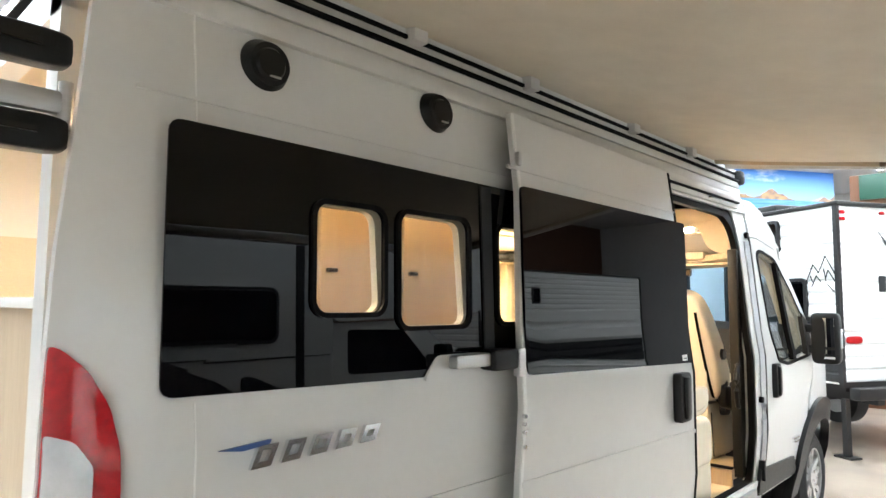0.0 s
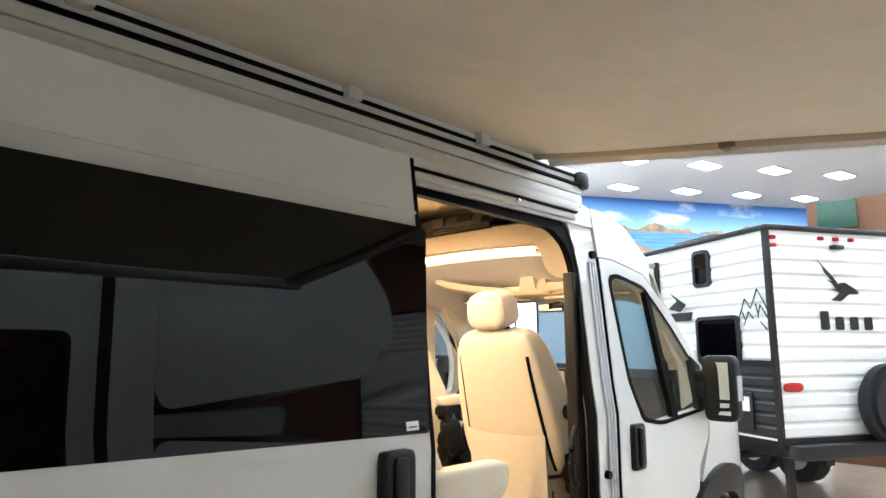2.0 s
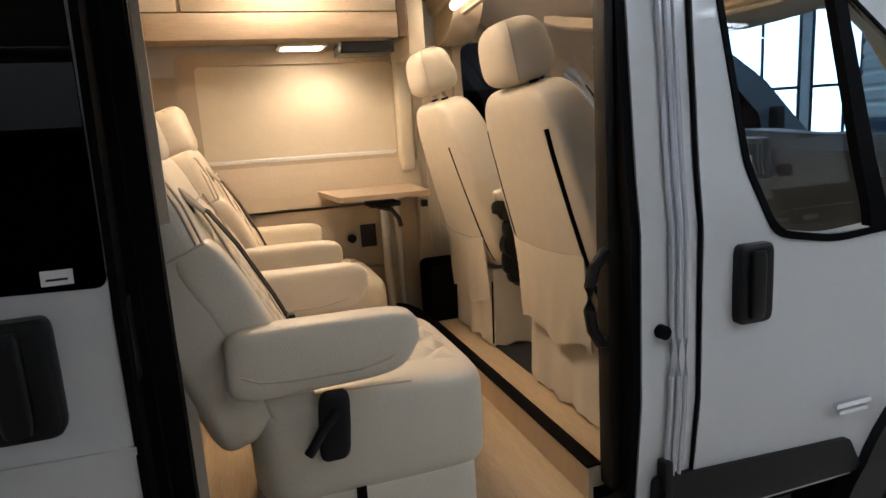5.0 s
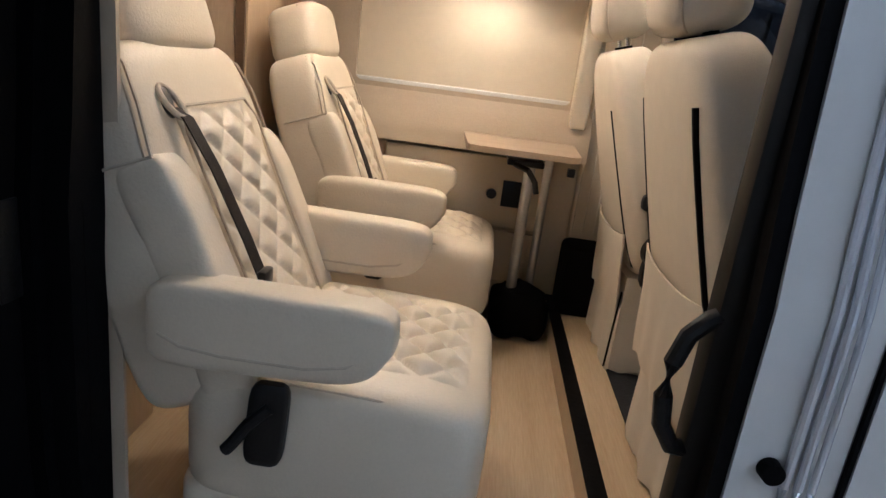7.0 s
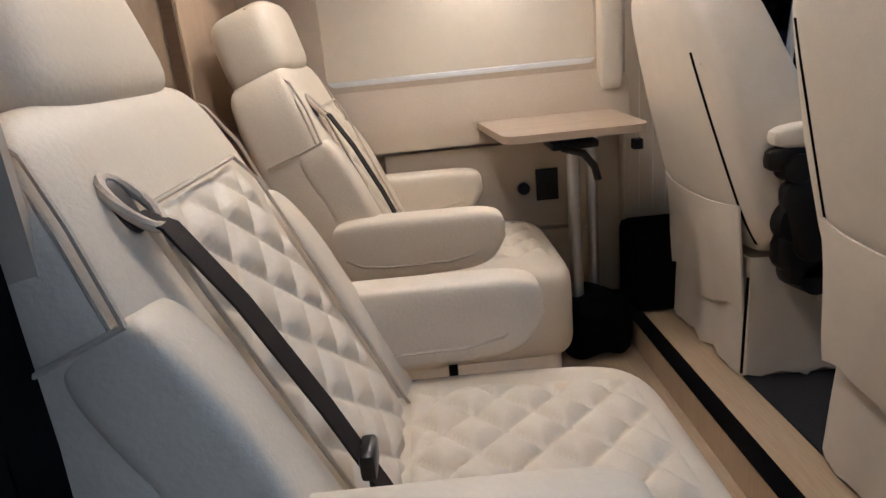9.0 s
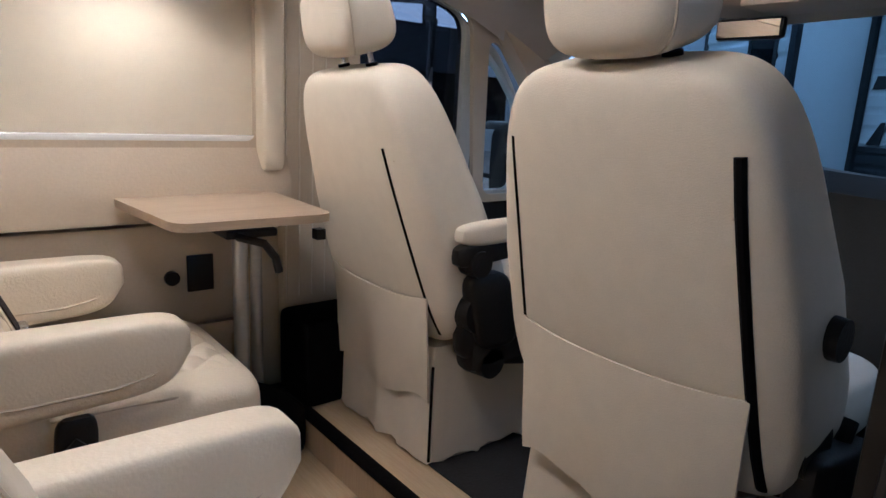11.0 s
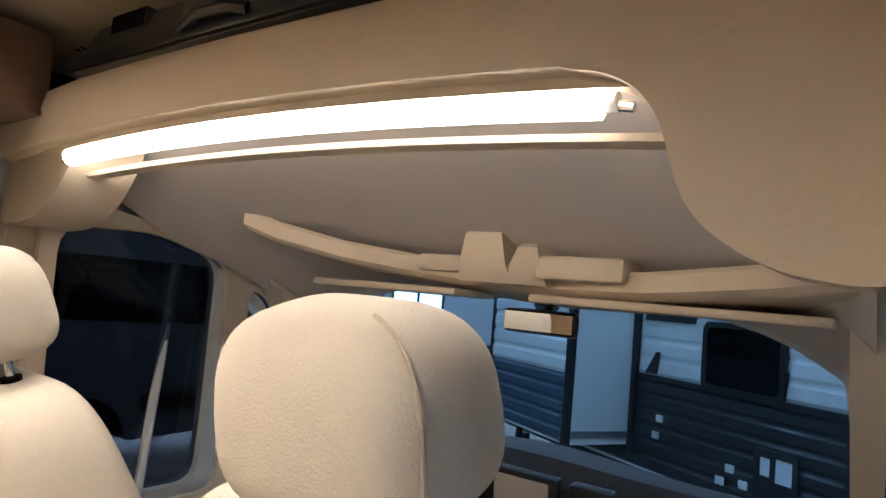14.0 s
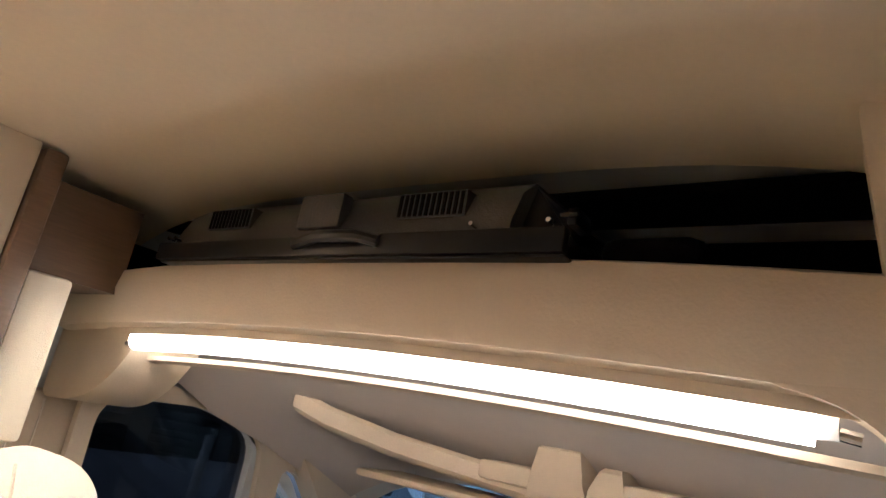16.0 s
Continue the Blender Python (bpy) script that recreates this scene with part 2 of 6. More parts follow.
def skin(bm, rings, closed=True, caps=True):
    for a, b in zip(rings, rings[1:]):
        n = len(a)
        for k in range(n if closed else n - 1):
            bm.faces.new((a[k], a[(k + 1) % n], b[(k + 1) % n], b[k]))
    if caps and closed:
        bm.faces.new(list(reversed(rings[0])))
        bm.faces.new(rings[-1])


def cushion(bm, centre, size, e=0.35, f=0.35, n=22, shape=None, m=None):
    """A padded block: a superellipsoid, with an optional change of shape on unit coordinates."""
    def sg(v, p):
        return math.copysign(abs(v) ** p, v)
    rings = []
    for i in range(1, n):
        a = -math.pi / 2 + math.pi * i / n
        ring = []
        for k in range(2 * n):
            b = math.pi * k / n
            u = Vector((sg(math.cos(a), e) * sg(math.cos(b), f), sg(math.cos(a), e) * sg(math.sin(b), f), sg(math.sin(a), e)))
            if shape:
                u = Vector(shape(u))
            v = Vector((centre[0] + u.x * size[0] / 2, centre[1] + u.y * size[1] / 2, centre[2] + u.z * size[2] / 2))
            ring.append(bm.verts.new(m @ v if m else v))
        rings.append(ring)
    skin(bm, rings, True)
    return bm


def sheet(outer, holes=(), cuts=(), place=None, thick=0.02, xcuts=()):
    """A plate with holes, drawn in (x, z), bent by place(x, z) -> y and given a thickness towards +y."""
    bm = bmesh.new()
    edges = []
    for loop in (outer, *holes):
        vs = [bm.verts.new((x, 0, z)) for x, z in loop]
        edges += [bm.edges.new((vs[i], vs[(i + 1) % len(vs)])) for i in range(len(vs))]
    bmesh.ops.triangle_fill(bm, use_beauty=True, use_dissolve=False, edges=edges, normal=(0, -1, 0))
    for z in cuts:
        bmesh.ops.bisect_plane(bm, geom=bm.verts[:] + bm.edges[:] + bm.faces[:], plane_co=(0, 0, z), plane_no=(0, 0, 1))
    for x in xcuts:
        bmesh.ops.bisect_plane(bm, geom=bm.verts[:] + bm.edges[:] + bm.faces[:], plane_co=(x, 0, 0), plane_no=(1, 0, 0))
    for v in bm.verts:
        v.co.y = place(v.co.x, v.co.z) if place else 0
    bmesh.ops.recalc_face_normals(bm, faces=bm.faces[:])
    if sum(f.normal.y for f in bm.faces) > 0:
        bmesh.ops.reverse_faces(bm, faces=bm.faces[:])
    made = bmesh.ops.extrude_face_region(bm, geom=bm.faces[:])
    bmesh.ops.translate(bm, vec=(0, thick, 0), verts=[v for v in made["geom"] if isinstance(v, bmesh.types.BMVert)])
    bmesh.ops.recalc_face_normals(bm, faces=bm.faces[:])
    return bm


def rounded(x0, x1, z0, z1, r, n=5):
    """A rectangle with round corners as a list of points."""
    out = []
    for cx, cz, a0 in ((x1 - r, z1 - r, 0), (x0 + r, z1 - r, 90), (x0 + r, z0 + r, 180), (x1 - r, z0 + r, 270)):
        out += [(cx + r * math.cos(radians(a0 + 90 * k / n)), cz + r * math.sin(radians(a0 + 90 * k / n))) for k in range(n + 1)]
    return out


def soften(pts, r, n=4):
    """Rounds the corners of a polygon."""
    out = []
    for i, p in enumerate(pts):
        p, a, b = Vector(p), Vector(pts[i - 1]), Vector(pts[(i + 1) % len(pts)])
        da, db = (a - p), (b - p)
        ra, rb = min(r, da.length * 0.45), min(r, db.length * 0.45)
        s, t = p + da.normalized() * ra, p + db.normalized() * rb
        for k in range(n + 1):
            f = k / n
            q = s * (1 - f) ** 2 + p * 2 * f * (1 - f) + t * f * f
            out.append((q.x, q.y))
    return out


def part(name, bm, mat, parent=None, label="", smooth=35):
    mesh = bpy.data.meshes.new(name)
    bm.to_mesh(mesh)
    bm.free()
    mesh.materials.append(mat)
    if smooth:
        mesh.shade_smooth()
        mesh.set_sharp_from_angle(angle=radians(smooth))
    ob = new(name, mesh)
    if parent:
        ob.parent = parent
    return tagged(ob, label)


def thing(name, label, category, group="", kind="", at=None):
    ob = new(name)
    ob.empty_display_size = 0.1
    if at is not None:
        ob.matrix_basis = at
    return tagged(ob, label, category, group, kind)


def single(name, bm, mat, label, category, group="", kind="", smooth=35):
    return tagged(part(name, bm, mat, None, "", smooth), label, category, group, kind)

# ---------- showroom ----------
WALL_O, WALL_D = Vector((14.9, 10.4, 0)), Vector((0.843, -0.537, 0)).normalized()
WALL_A = math.degrees(math.atan2(WALL_D.y, WALL_D.x))
CEIL = 6.2

single("floor", boxes((-14, 30, -16, 20, -0.2, 0.0)), CONCRETE, "polished tan-stained concrete showroom floor", "floor", kind="structure")
single("ceiling", boxes((-14, 30, -16, 20, CEIL, CEIL + 0.2)), CEILW, "white showroom ceiling of flat panels", "ceiling", kind="structure")
w = single("wall_mural_side", bmesh.new(), GREYWALL, "pale wall below a painted mural, with bright shop windows", "wall", kind="structure")
w.matrix_basis = Matrix.Translation(WALL_O) @ pose(0, 0, 0, 0, 0, WALL_A)
WINS = [(-5.2, -3.4), (-3.2, -1.4), (-1.2, 0.4), (0.6, 2.0)]
holes = [rounded(a, b, 0.95 if k else 0.05, 3.9, 0.02, 1) for k, (a, b) in enumerate(WINS)]
bm = sheet([(-16, 0), (12, 0), (12, 4.2), (-16, 4.2)], holes, thick=0.25)
bm.to_mesh(w.data)
bm.free()
for a, b in WINS:
    win = part("window", boxes((a, b, 0.05, 0.09, 0.95 if a > -5 else 0.05, 3.9)), DAYGLOW, w, "bright daylit shop window", 0)
    bm = bmesh.new()
    for x in (a, (a + b) / 2 - 0.03, b - 0.06):
        box(bm, x, x + 0.06, -0.03, 0.03, 0.95, 3.9)
    box(bm, a, b, -0.03, 0.028, 1.95, 2.02)
    part("window_frame", bm, BLACKTRIM, win, "", 0)
mu = part("mural", boxes((-16, 12, -0.01, 0.25, -1.0, 1.0)), MURAL, w, "painted desert lake and red mesas under blue sky", 0)
mu.matrix_basis = Matrix.Translation((0, 0, 5.2))
for nm, a in (("wall_back", (-14.2, -14, -16, 20, 0, CEIL)), ("wall_south", (-14, 30, -16.2, -16, 0, CEIL)), ("wall_north", (-14, 30, 20, 20.2, 0, CEIL)), ("wall_east", (30, 30.2, -16, 20, 0, CEIL))):
    single(nm, boxes(a), BROWNWALL if nm == "wall_south" else GREYWALL, "plain plastered showroom wall", "wall", kind="structure")
col = single("partition", boxes((11.7, 11.95, -1.6, 0.95, 0, 3.72), bevel=0.01), BROWNWALL, "low brown painted showroom partition wall", "wall", kind="structure")
part("sign_panel", boxes((11.6, 11.64, 0.3, 0.8, 3.3, 3.7), bevel=0.005), material("dark_green_board", (0.03, 0.10, 0.07), 0.3), col, "dark green sign board")

# ceiling lights in rows along the mural
light = thing("ceiling_light", "recessed fluorescent ceiling light, lit cool white", "light", "showroom ceiling lights")
part("frame", boxes((-0.44, 0.44, -0.24, 0.24, -0.02, 0.03)), ALU, light)
part("diffuser", boxes((-0.4, 0.4, -0.2, 0.2, -0.03, -0.021)), PANELGLOW, light, "glowing diffuser", 0)
first = True
for i in range(-8, 8):
    for j in range(0, 11):
        q = WALL_O + WALL_D * (i * 2.1 + (j % 2) * 0.9) + Vector((WALL_D.y, -WALL_D.x, 0)) * (1.3 + 2.5 * j)
        if not (-12 < q.x < 28 and -14 < q.y < 18):
            continue
        m = Matrix.Translation((q.x, q.y, CEIL)) @ pose(0, 0, 0, 0, 0, WALL_A + 20)
        if first:
            light.matrix_basis, first = m, False
        else:
            copy_thing(light, m)

# far counter with cabinets
unit = thing("base_cabinet", "weathered grey oak base cabinet with two doors", "cabinet", "counter cabinets")
part("body", boxes((0, 0.86, 0.02, 0.55, 0.08, 0.86)), GREYWOOD, unit)
part("plinth", boxes((0.02, 0.84, 0.06, 0.5, 0, 0.08)), BLACKTRIM, unit)
for k in range(2):
    d = part("door", boxes((0.01 + 0.43 * k, 0.42 + 0.43 * k, 0.0, 0.02, 0.1, 0.85), bevel=0.004), GREYWOOD, unit)
    part("handle", boxes((0.36 + 0.1 * k, 0.38 + 0.1 * k, -0.02, 0.0, 0.68, 0.8)), ALU, d)
M0 = Matrix.Translation((14.9, 8.45, 0)) @ pose(0, 0, 0, 0, 0, -49)
unit.matrix_basis = M0
copy_thing(unit, M0 @ Matrix.Translation((0.88, 0, 0)))
top = single("countertop", boxes((-0.04, 1.8, -0.03, 0.58, 0.865, 0.9), bevel=0.004), GREYPLASTIC, "dark worktop across the counter cabinets", "worktop")
top.matrix_basis = M0
pr = thing("printer", "small black office printer on the counter", "printer", at=M0 @ Matrix.Translation((0.25, 0.1, 0.905)))
part("body", boxes((0, 0.42, 0, 0.35, 0, 0.2), bevel=0.02), PLASTIC, pr)
part("tray", boxes((0.06, 0.36, 0.06, 0.1, 0.2, 0.3)), PLASTIC, pr)
bn = thing("waste_bin", "small black waste bin on the floor", "bin", at=Matrix.Translation((14.2, 8.6, 0)))
part("body", cyl(bmesh.new(), (0, 0, 0), (0, 0, 0.36), 0.13, 0.16), PLASTIC, bn)
part("rim", cyl(bmesh.new(), (0, 0, 0.362), (0, 0, 0.38), 0.165), GREYPLASTIC, bn)

# ---------- the camper van ----------
YS = ([0.3, 0.5, 0.85, 1.3, 1.45, 2.0, 2.3, 2.42, 2.5], [0.05, 0.0, -0.035, -0.035, -0.015, 0.035, 0.075, 0.13, 0.2])
CY = 0.96


def side(x, z):
    y = float(np.interp(z, *YS))
    if x < 0.22:
        y += 0.10 * ((0.22 - x) / 0.24) ** 2.2
    if x > 5.2:
        y += 0.26 * ((x - 5.2) / 0.9) ** 2
    return y


ZC = (0.5, 0.7, 0.85, 1.0, 1.15, 1.3, 1.45, 1.6, 1.8, 2.0, 2.15, 2.3)
van = thing("camper_van", "silver-white high-roof camper van, sliding door open", "van")


def arch(cx, cz, r, a0, a1, n=16):
    return [(cx + r * math.cos(radians(a0 + (a1 - a0) * k / n)), cz + r * math.sin(radians(a0 + (a1 - a0) * k / n))) for k in range(n + 1)]


WX, WZ, WR = 5.16, 0.33, 0.46
PANE1, PANE2, PANE3 = rounded(0.589, 0.811, 1.596, 1.872, 0.035), rounded(0.873, 1.16, 1.556, 1.876, 0.035), rounded(1.312, 1.6, 1.56, 1.876, 0.035)
quarter = [(-0.005, 0.35), (0.66, 0.35), *arch(1.05, 0.33, 0.46, 178, 2)[1:-1], (1.5, 0.35), (2.66, 0.35), (2.66, 2.3), (0.095, 2.3), (0.04, 1.72), (0.02, 1.35)]
part("rear_quarter_panel", sheet(quarter, (PANE1, PANE2, PANE3), ZC, side, 0.025, (0.0, 0.05, 0.1, 0.15, 0.2, 0.25, 0.3)), PAINT, van, "silver-white painted steel side")
part("cant_rail", sheet([(2.66, 2.2), (3.95, 2.2), (3.95, 2.3), (2.66, 2.3)], (), (), side, 0.03), PAINT, van)
part("sill_panel", sheet([(2.66, 0.35), (3.95, 0.35), (3.95, 0.56), (2.66, 0.56)], (), (), side, 0.03), PAINT, van)
part("pillar", sheet([(3.79, 0.56), (3.955, 0.56), (3.955, 2.2), (3.74, 2.2), (3.77, 2.1), (3.79, 1.95)], (), ZC, lambda x, z: side(x, z) + 0.012, 0.065), PAINT, van)
FW = soften([(4.045, 1.94), (4.12, 1.965), (4.40, 1.92), (4.66, 1.72), (4.9, 1.5), (4.95, 1.27), (4.4, 1.235), (4.2, 1.27), (4.12, 1.45)], 0.05)
fdoor = [(3.962, 0.45), (4.05, 0.45), (4.62, 0.45), *arch(WX, WZ, 0.56, 165, 128, 5), (4.85, 0.95), (5.0, 1.1), (5.02, 1.28), (4.98, 1.52), (4.72, 1.78), (4.42, 2.0), (4.1, 2.05), (3.97, 2.05)]
front_door = part("front_door", sheet(fdoor, (FW,), ZC, side, 0.05), PAINT, van, "silver-white passenger door, closed")
fender = [(5.025, 1.28), (5.01, 1.1), (4.88, 0.88), *arch(WX, WZ, 0.56, 118, 0, 14), (5.75, 0.3), (6.0, 0.32), (6.08, 0.6), (6.05, 0.9), (5.85, 1.12), (5.5, 1.26), (5.2, 1.32)]
part("fender", sheet(fender, (), ZC, side, 0.03, (5.3, 5.4, 5.5, 5.6, 5.7, 5.8, 5.9, 6.0)), PAINT, van)
above = [(3.962, 2.055), (4.1, 2.055), (4.42, 2.005), (4.5, 1.95), (4.5, 2.1), (4.3, 2.25), (4.1, 2.3), (3.962, 2.3)]
part("cab_side", sheet(above, (), (2.15,), side, 0.03), PAINT, van)


def mirrored(bm):
    for v in bm.verts:
        v.co.y = 2 * CY - v.co.y
    bmesh.ops.reverse_faces(bm, faces=bm.faces[:])
    return bm


LQ = [rounded(2.74, 3.66, 1.5, 1.93, 0.04)]
part("left_panel", mirrored(sheet([(-0.02, 0.35), (3.962, 0.35), (3.962, 2.3), (0.07, 2.3)], LQ, ZC, side, 0.025, (0.0, 0.1, 0.2, 0.3))), PAINT, van)
DW = soften([(4.01, 2.005), (4.3, 2.015), (4.51, 1.955), (4.56, 1.26), (4.08, 1.26), (4.02, 1.6)], 0.07)
DQ = soften([(4.60, 1.88), (4.68, 1.86), (4.82, 1.70), (4.9, 1.5), (4.9, 1.27), (4.61, 1.27)], 0.05)
ld = part("driver_door", mirrored(sheet(fdoor, (DW, DQ), ZC, side, 0.05)), PAINT, van)
part("window_pane", mirrored(sheet(DW, (), ZC, lambda x, z: side(x, z) + 0.02, 0.005)), DIM, ld, "smoked door glass")
part("quarter_pane", mirrored(sheet(DQ, (), ZC, lambda x, z: side(x, z) + 0.02, 0.005)), CLEAR, ld)
part("fender", mirrored(sheet(fender, (), ZC, side, 0.03, (5.3, 5.5, 5.7, 5.9))), PAINT, van)
part("cab_side", mirrored(sheet(above, (), (2.15,), side, 0.03)), PAINT, van)

# roof, high cap, windscreen and bonnet as one lengthwise loft
PROF = [(0.05, 2.42, 0.14), (0.13, 2.5, 0.21), (0.4, 2.53, 0.235), (2.0, 2.53, 0.235), (3.7, 2.52, 0.225), (3.95, 2.495, 0.21), (4.15, 2.44, 0.19), (4.35, 2.35, 0.19), (4.55, 2.235, 0.21), (4.75, 2.10, 0.24), (4.93, 1.965, 0.27)]
SCREEN = [(4.93, 1.965, 0.27), (5.15, 1.79, 0.28), (5.4, 1.57, 0.26), (5.62, 1.37, 0.2), (5.74, 1.26, 0.16)]
HOOD = [(5.74, 1.262, 0.16), (5.88, 1.17, 0.14), (6.02, 1.03, 0.14), (6.1, 0.86, 0.1), (6.13, 0.6, 0.06), (6.12, 0.35, 0.04)]


def loft(rows, t0=-1.0, t1=1.0, n=24, thick=0.03, lift=0.0):
    bm = bmesh.new()
    rings = []
    for x, zt, drop in rows:
        ze = zt - drop
        half = CY - side(x, ze) - (0.06 if x > 4.6 else 0)
        rings.append([bm.verts.new((x, CY + half * t, zt - drop * abs(t) ** 4.5 + lift)) for t in [t0 + (t1 - t0) * k / n for k in range(n + 1)]])
    skin(bm, rings, False)
    bmesh.ops.recalc_face_normals(bm, faces=bm.faces[:])
    if sum(f.normal.z for f in bm.faces) < 0:
        bmesh.ops.reverse_faces(bm, faces=bm.faces[:])
    made = bmesh.ops.extrude_face_region(bm, geom=bm.faces[:])
    bmesh.ops.translate(bm, vec=(0, 0, -thick), verts=[v for v in made["geom"] if isinstance(v, bmesh.types.BMVert)])
    bmesh.ops.recalc_face_normals(bm, faces=bm.faces[:])
    return bm


part("roof", loft(PROF), PAINT, van, "silver-white high roof")
part("bonnet", loft(HOOD), PAINT, van)
ws = part("windscreen", loft(SCREEN, -0.86, 0.86, 20, 0.006, 0.003), SCREENGLASS, van, "large clear windscreen")
ws.visible_shadow = False
part("a_pillar", loft(SCREEN, -1.0, -0.855, 5, 0.03), PAINT, van)
part("a_pillar", loft(SCREEN, 0.855, 1.0, 5, 0.03), PAINT, van)
part("bumper", boxes((5.95, 6.16, 0.25, 1.67, 0.28, 0.55), bevel=0.05), PLASTIC, van)
part("underbody", boxes((0.4, 5.8, 0.2, 1.72, 0.28, 0.5)), RUBBER, van)
part("rear_frame", boxes((0.05, 0.11, 0.16, 0.24, 0.45, 2.3), (0.05, 0.11, 1.68, 1.76, 0.45, 2.3), (0.05, 0.11, 0.16, 1.76, 2.25, 2.34), (0.05, 0.11, 0.16, 1.76, 0.38, 0.56)), PAINT, van)

# right-hand glazing
def upright(x, z):
    """Side glass stands steeper than the body skin."""
    return side(x, 1.45) + 0.2 * (side(x, z) - side(x, 1.45))


glz = [(0.218, 1.425), (2.5, 1.375), (2.5, 2.005), (0.218, 2.012)]
pane = part("side_window", sheet(soften(glz, 0.03), [soften(p, 0.001, 1) for p in (PANE1, PANE2, PANE3)], ZC, lambda x, z: upright(x, z) - 0.007, 0.006), DARKGLASS, van, "black privacy glass")
for k, p in enumerate((PANE1, PANE2, PANE3)):
    q = part("window_pane", sheet(p, (), (1.7, 1.8), lambda x, z: upright(x, z) + 0.004, 0.005), TINT, pane, "lit amber-tinted pane")
    q.visible_shadow = False
    xs, zs = [a for a, _ in p], [b for _, b in p]
    g = 0.013
    part("pane_frame", sheet(rounded(min(xs) - g, max(xs) + g, min(zs) - g, max(zs) + g, 0.045), [p], (1.62, 1.7, 1.8), lambda x, z: upright(x, z) - 0.016, 0.01), RUBBER, pane)
part("divider", sheet([(1.24, 1.42), (1.285, 1.42), (1.275, 2.0), (1.225, 2.0)], (), (1.7, 1.9), lambda x, z: upright(x, z) - 0.014, 0.008), GREYPLASTIC, pane)
fp = part("window_pane", sheet(FW, (), ZC, lambda x, z: side(x, z) + 0.02, 0.005), CLEAR, front_door, "clear door glass")
fp.visible_shadow = False
big = [((x - 4.5) * 1.045 + 4.5, (z - 1.6) * 1.055 + 1.6) for x, z in FW]
part("window_seal", sheet(big, (FW,), ZC, lambda x, z: side(x, z) - 0.006, 0.02), RUBBER, front_door)
part("window_post", sheet([(4.41, 1.925), (4.46, 1.89), (4.60, 1.24), (4.535, 1.24)], (), ZC, lambda x, z: side(x, z) - 0.002, 0.03), RUBBER, front_door)
part("window_corner", sheet([(4.86, 1.56), (4.98, 1.5), (5.0, 1.27), (4.86, 1.25)], (), ZC, lambda x, z: side(x, z) - 0.008, 0.03), PLASTIC, front_door)


def pull(x, z, y, parent, w=0.10, h=0.19):
    bm = bmesh.new()
    cushion(bm, (x, y, z), (w, 0.05, h), 0.25, 0.3, 10)
    hd = part("door_handle", bm, PLASTIC, parent, "black door pull")
    bm = bmesh.new()
    cushion(bm, (x - 0.005, y - 0.025, z), (w * 0.42, 0.03, h * 0.86), 0.3, 0.5, 8)
    part("grip", bm, TVBLACK, hd)


pull(4.115, 1.14, side(4.1, 1.15) - 0.004, front_door, 0.115, 0.215)
part("door_seam", sheet([(3.956, 0.45), (3.962, 0.45), (3.966, 2.05), (3.958, 2.05)], (), ZC, lambda x, z: side(x, z) + 0.002, 0.01), RUBBER, van)
part("cladding", sheet(soften([(3.83, 0.47), (4.6, 0.47), (4.52, 0.60), (3.83, 0.63)], 0.02), (), (0.5, 0.55), lambda x, z: side(x, z) - 0.012, 0.02), PLASTIC, front_door, "black plastic rub strip")
part("badge", boxes((4.43, 4.56, -0.05, -0.035, 0.72, 0.735), (4.44, 4.55, -0.05, -0.035, 0.70, 0.712)), CHROME, front_door)
ring = arch(WX, WZ, 0.60, 184, -4, 30) + arch(WX, WZ, 0.44, -4, 184, 30)
part("wheel_arch", sheet(ring, (), ZC, lambda x, z: side(x, z) - 0.03, 0.06, (5.3, 5.5)), PLASTIC, van, "black plastic wheel-arch flare")
ring2 = arch(WX, WZ, 0.60, 184, -4, 30) + arch(WX, WZ, 0.44, -4, 184, 30)
part("wheel_arch", mirrored(sheet(ring2, (), ZC, lambda x, z: side(x, z) - 0.03, 0.06, (5.3, 5.5))), PLASTIC, van)
part("wheel_well", boxes((4.7, 5.62, 0.3, 0.34, 0.1, 0.85), (4.7, 5.62, 0.04, 0.33, 0.79, 0.84)), RUBBER, van)
part("bump_stop", cyl(bmesh.new(), (3.845, -0.045, 1.045), (3.845, 0.03, 1.045), 0.018, 0.022), RUBBER, van)
part("bump_stop", cyl(bmesh.new(), (3.915, 0.035, 2.06), (3.915, 0.07, 2.06), 0.02), RUBBER, van)
part("door_catch", boxes((3.85, 3.875, -0.04, 0.0, 0.56, 0.68), bevel=0.004), PLASTIC, van)
for x, y, r in ((3.853, -0.012, 0.009), (3.872, -0.03, 0.008), (3.892, -0.034, 0.007), (3.912, -0.036, 0.006)):
    rib = [(x, y + side(3.9, 0.62 + 0.1 * k) + 0.034, 0.62 + 0.1 * k) for k in range(15)]
    part("pillar_trim", tube(bmesh.new(), rib, r, 10), JAMB, van, "bright ribbed door jamb")


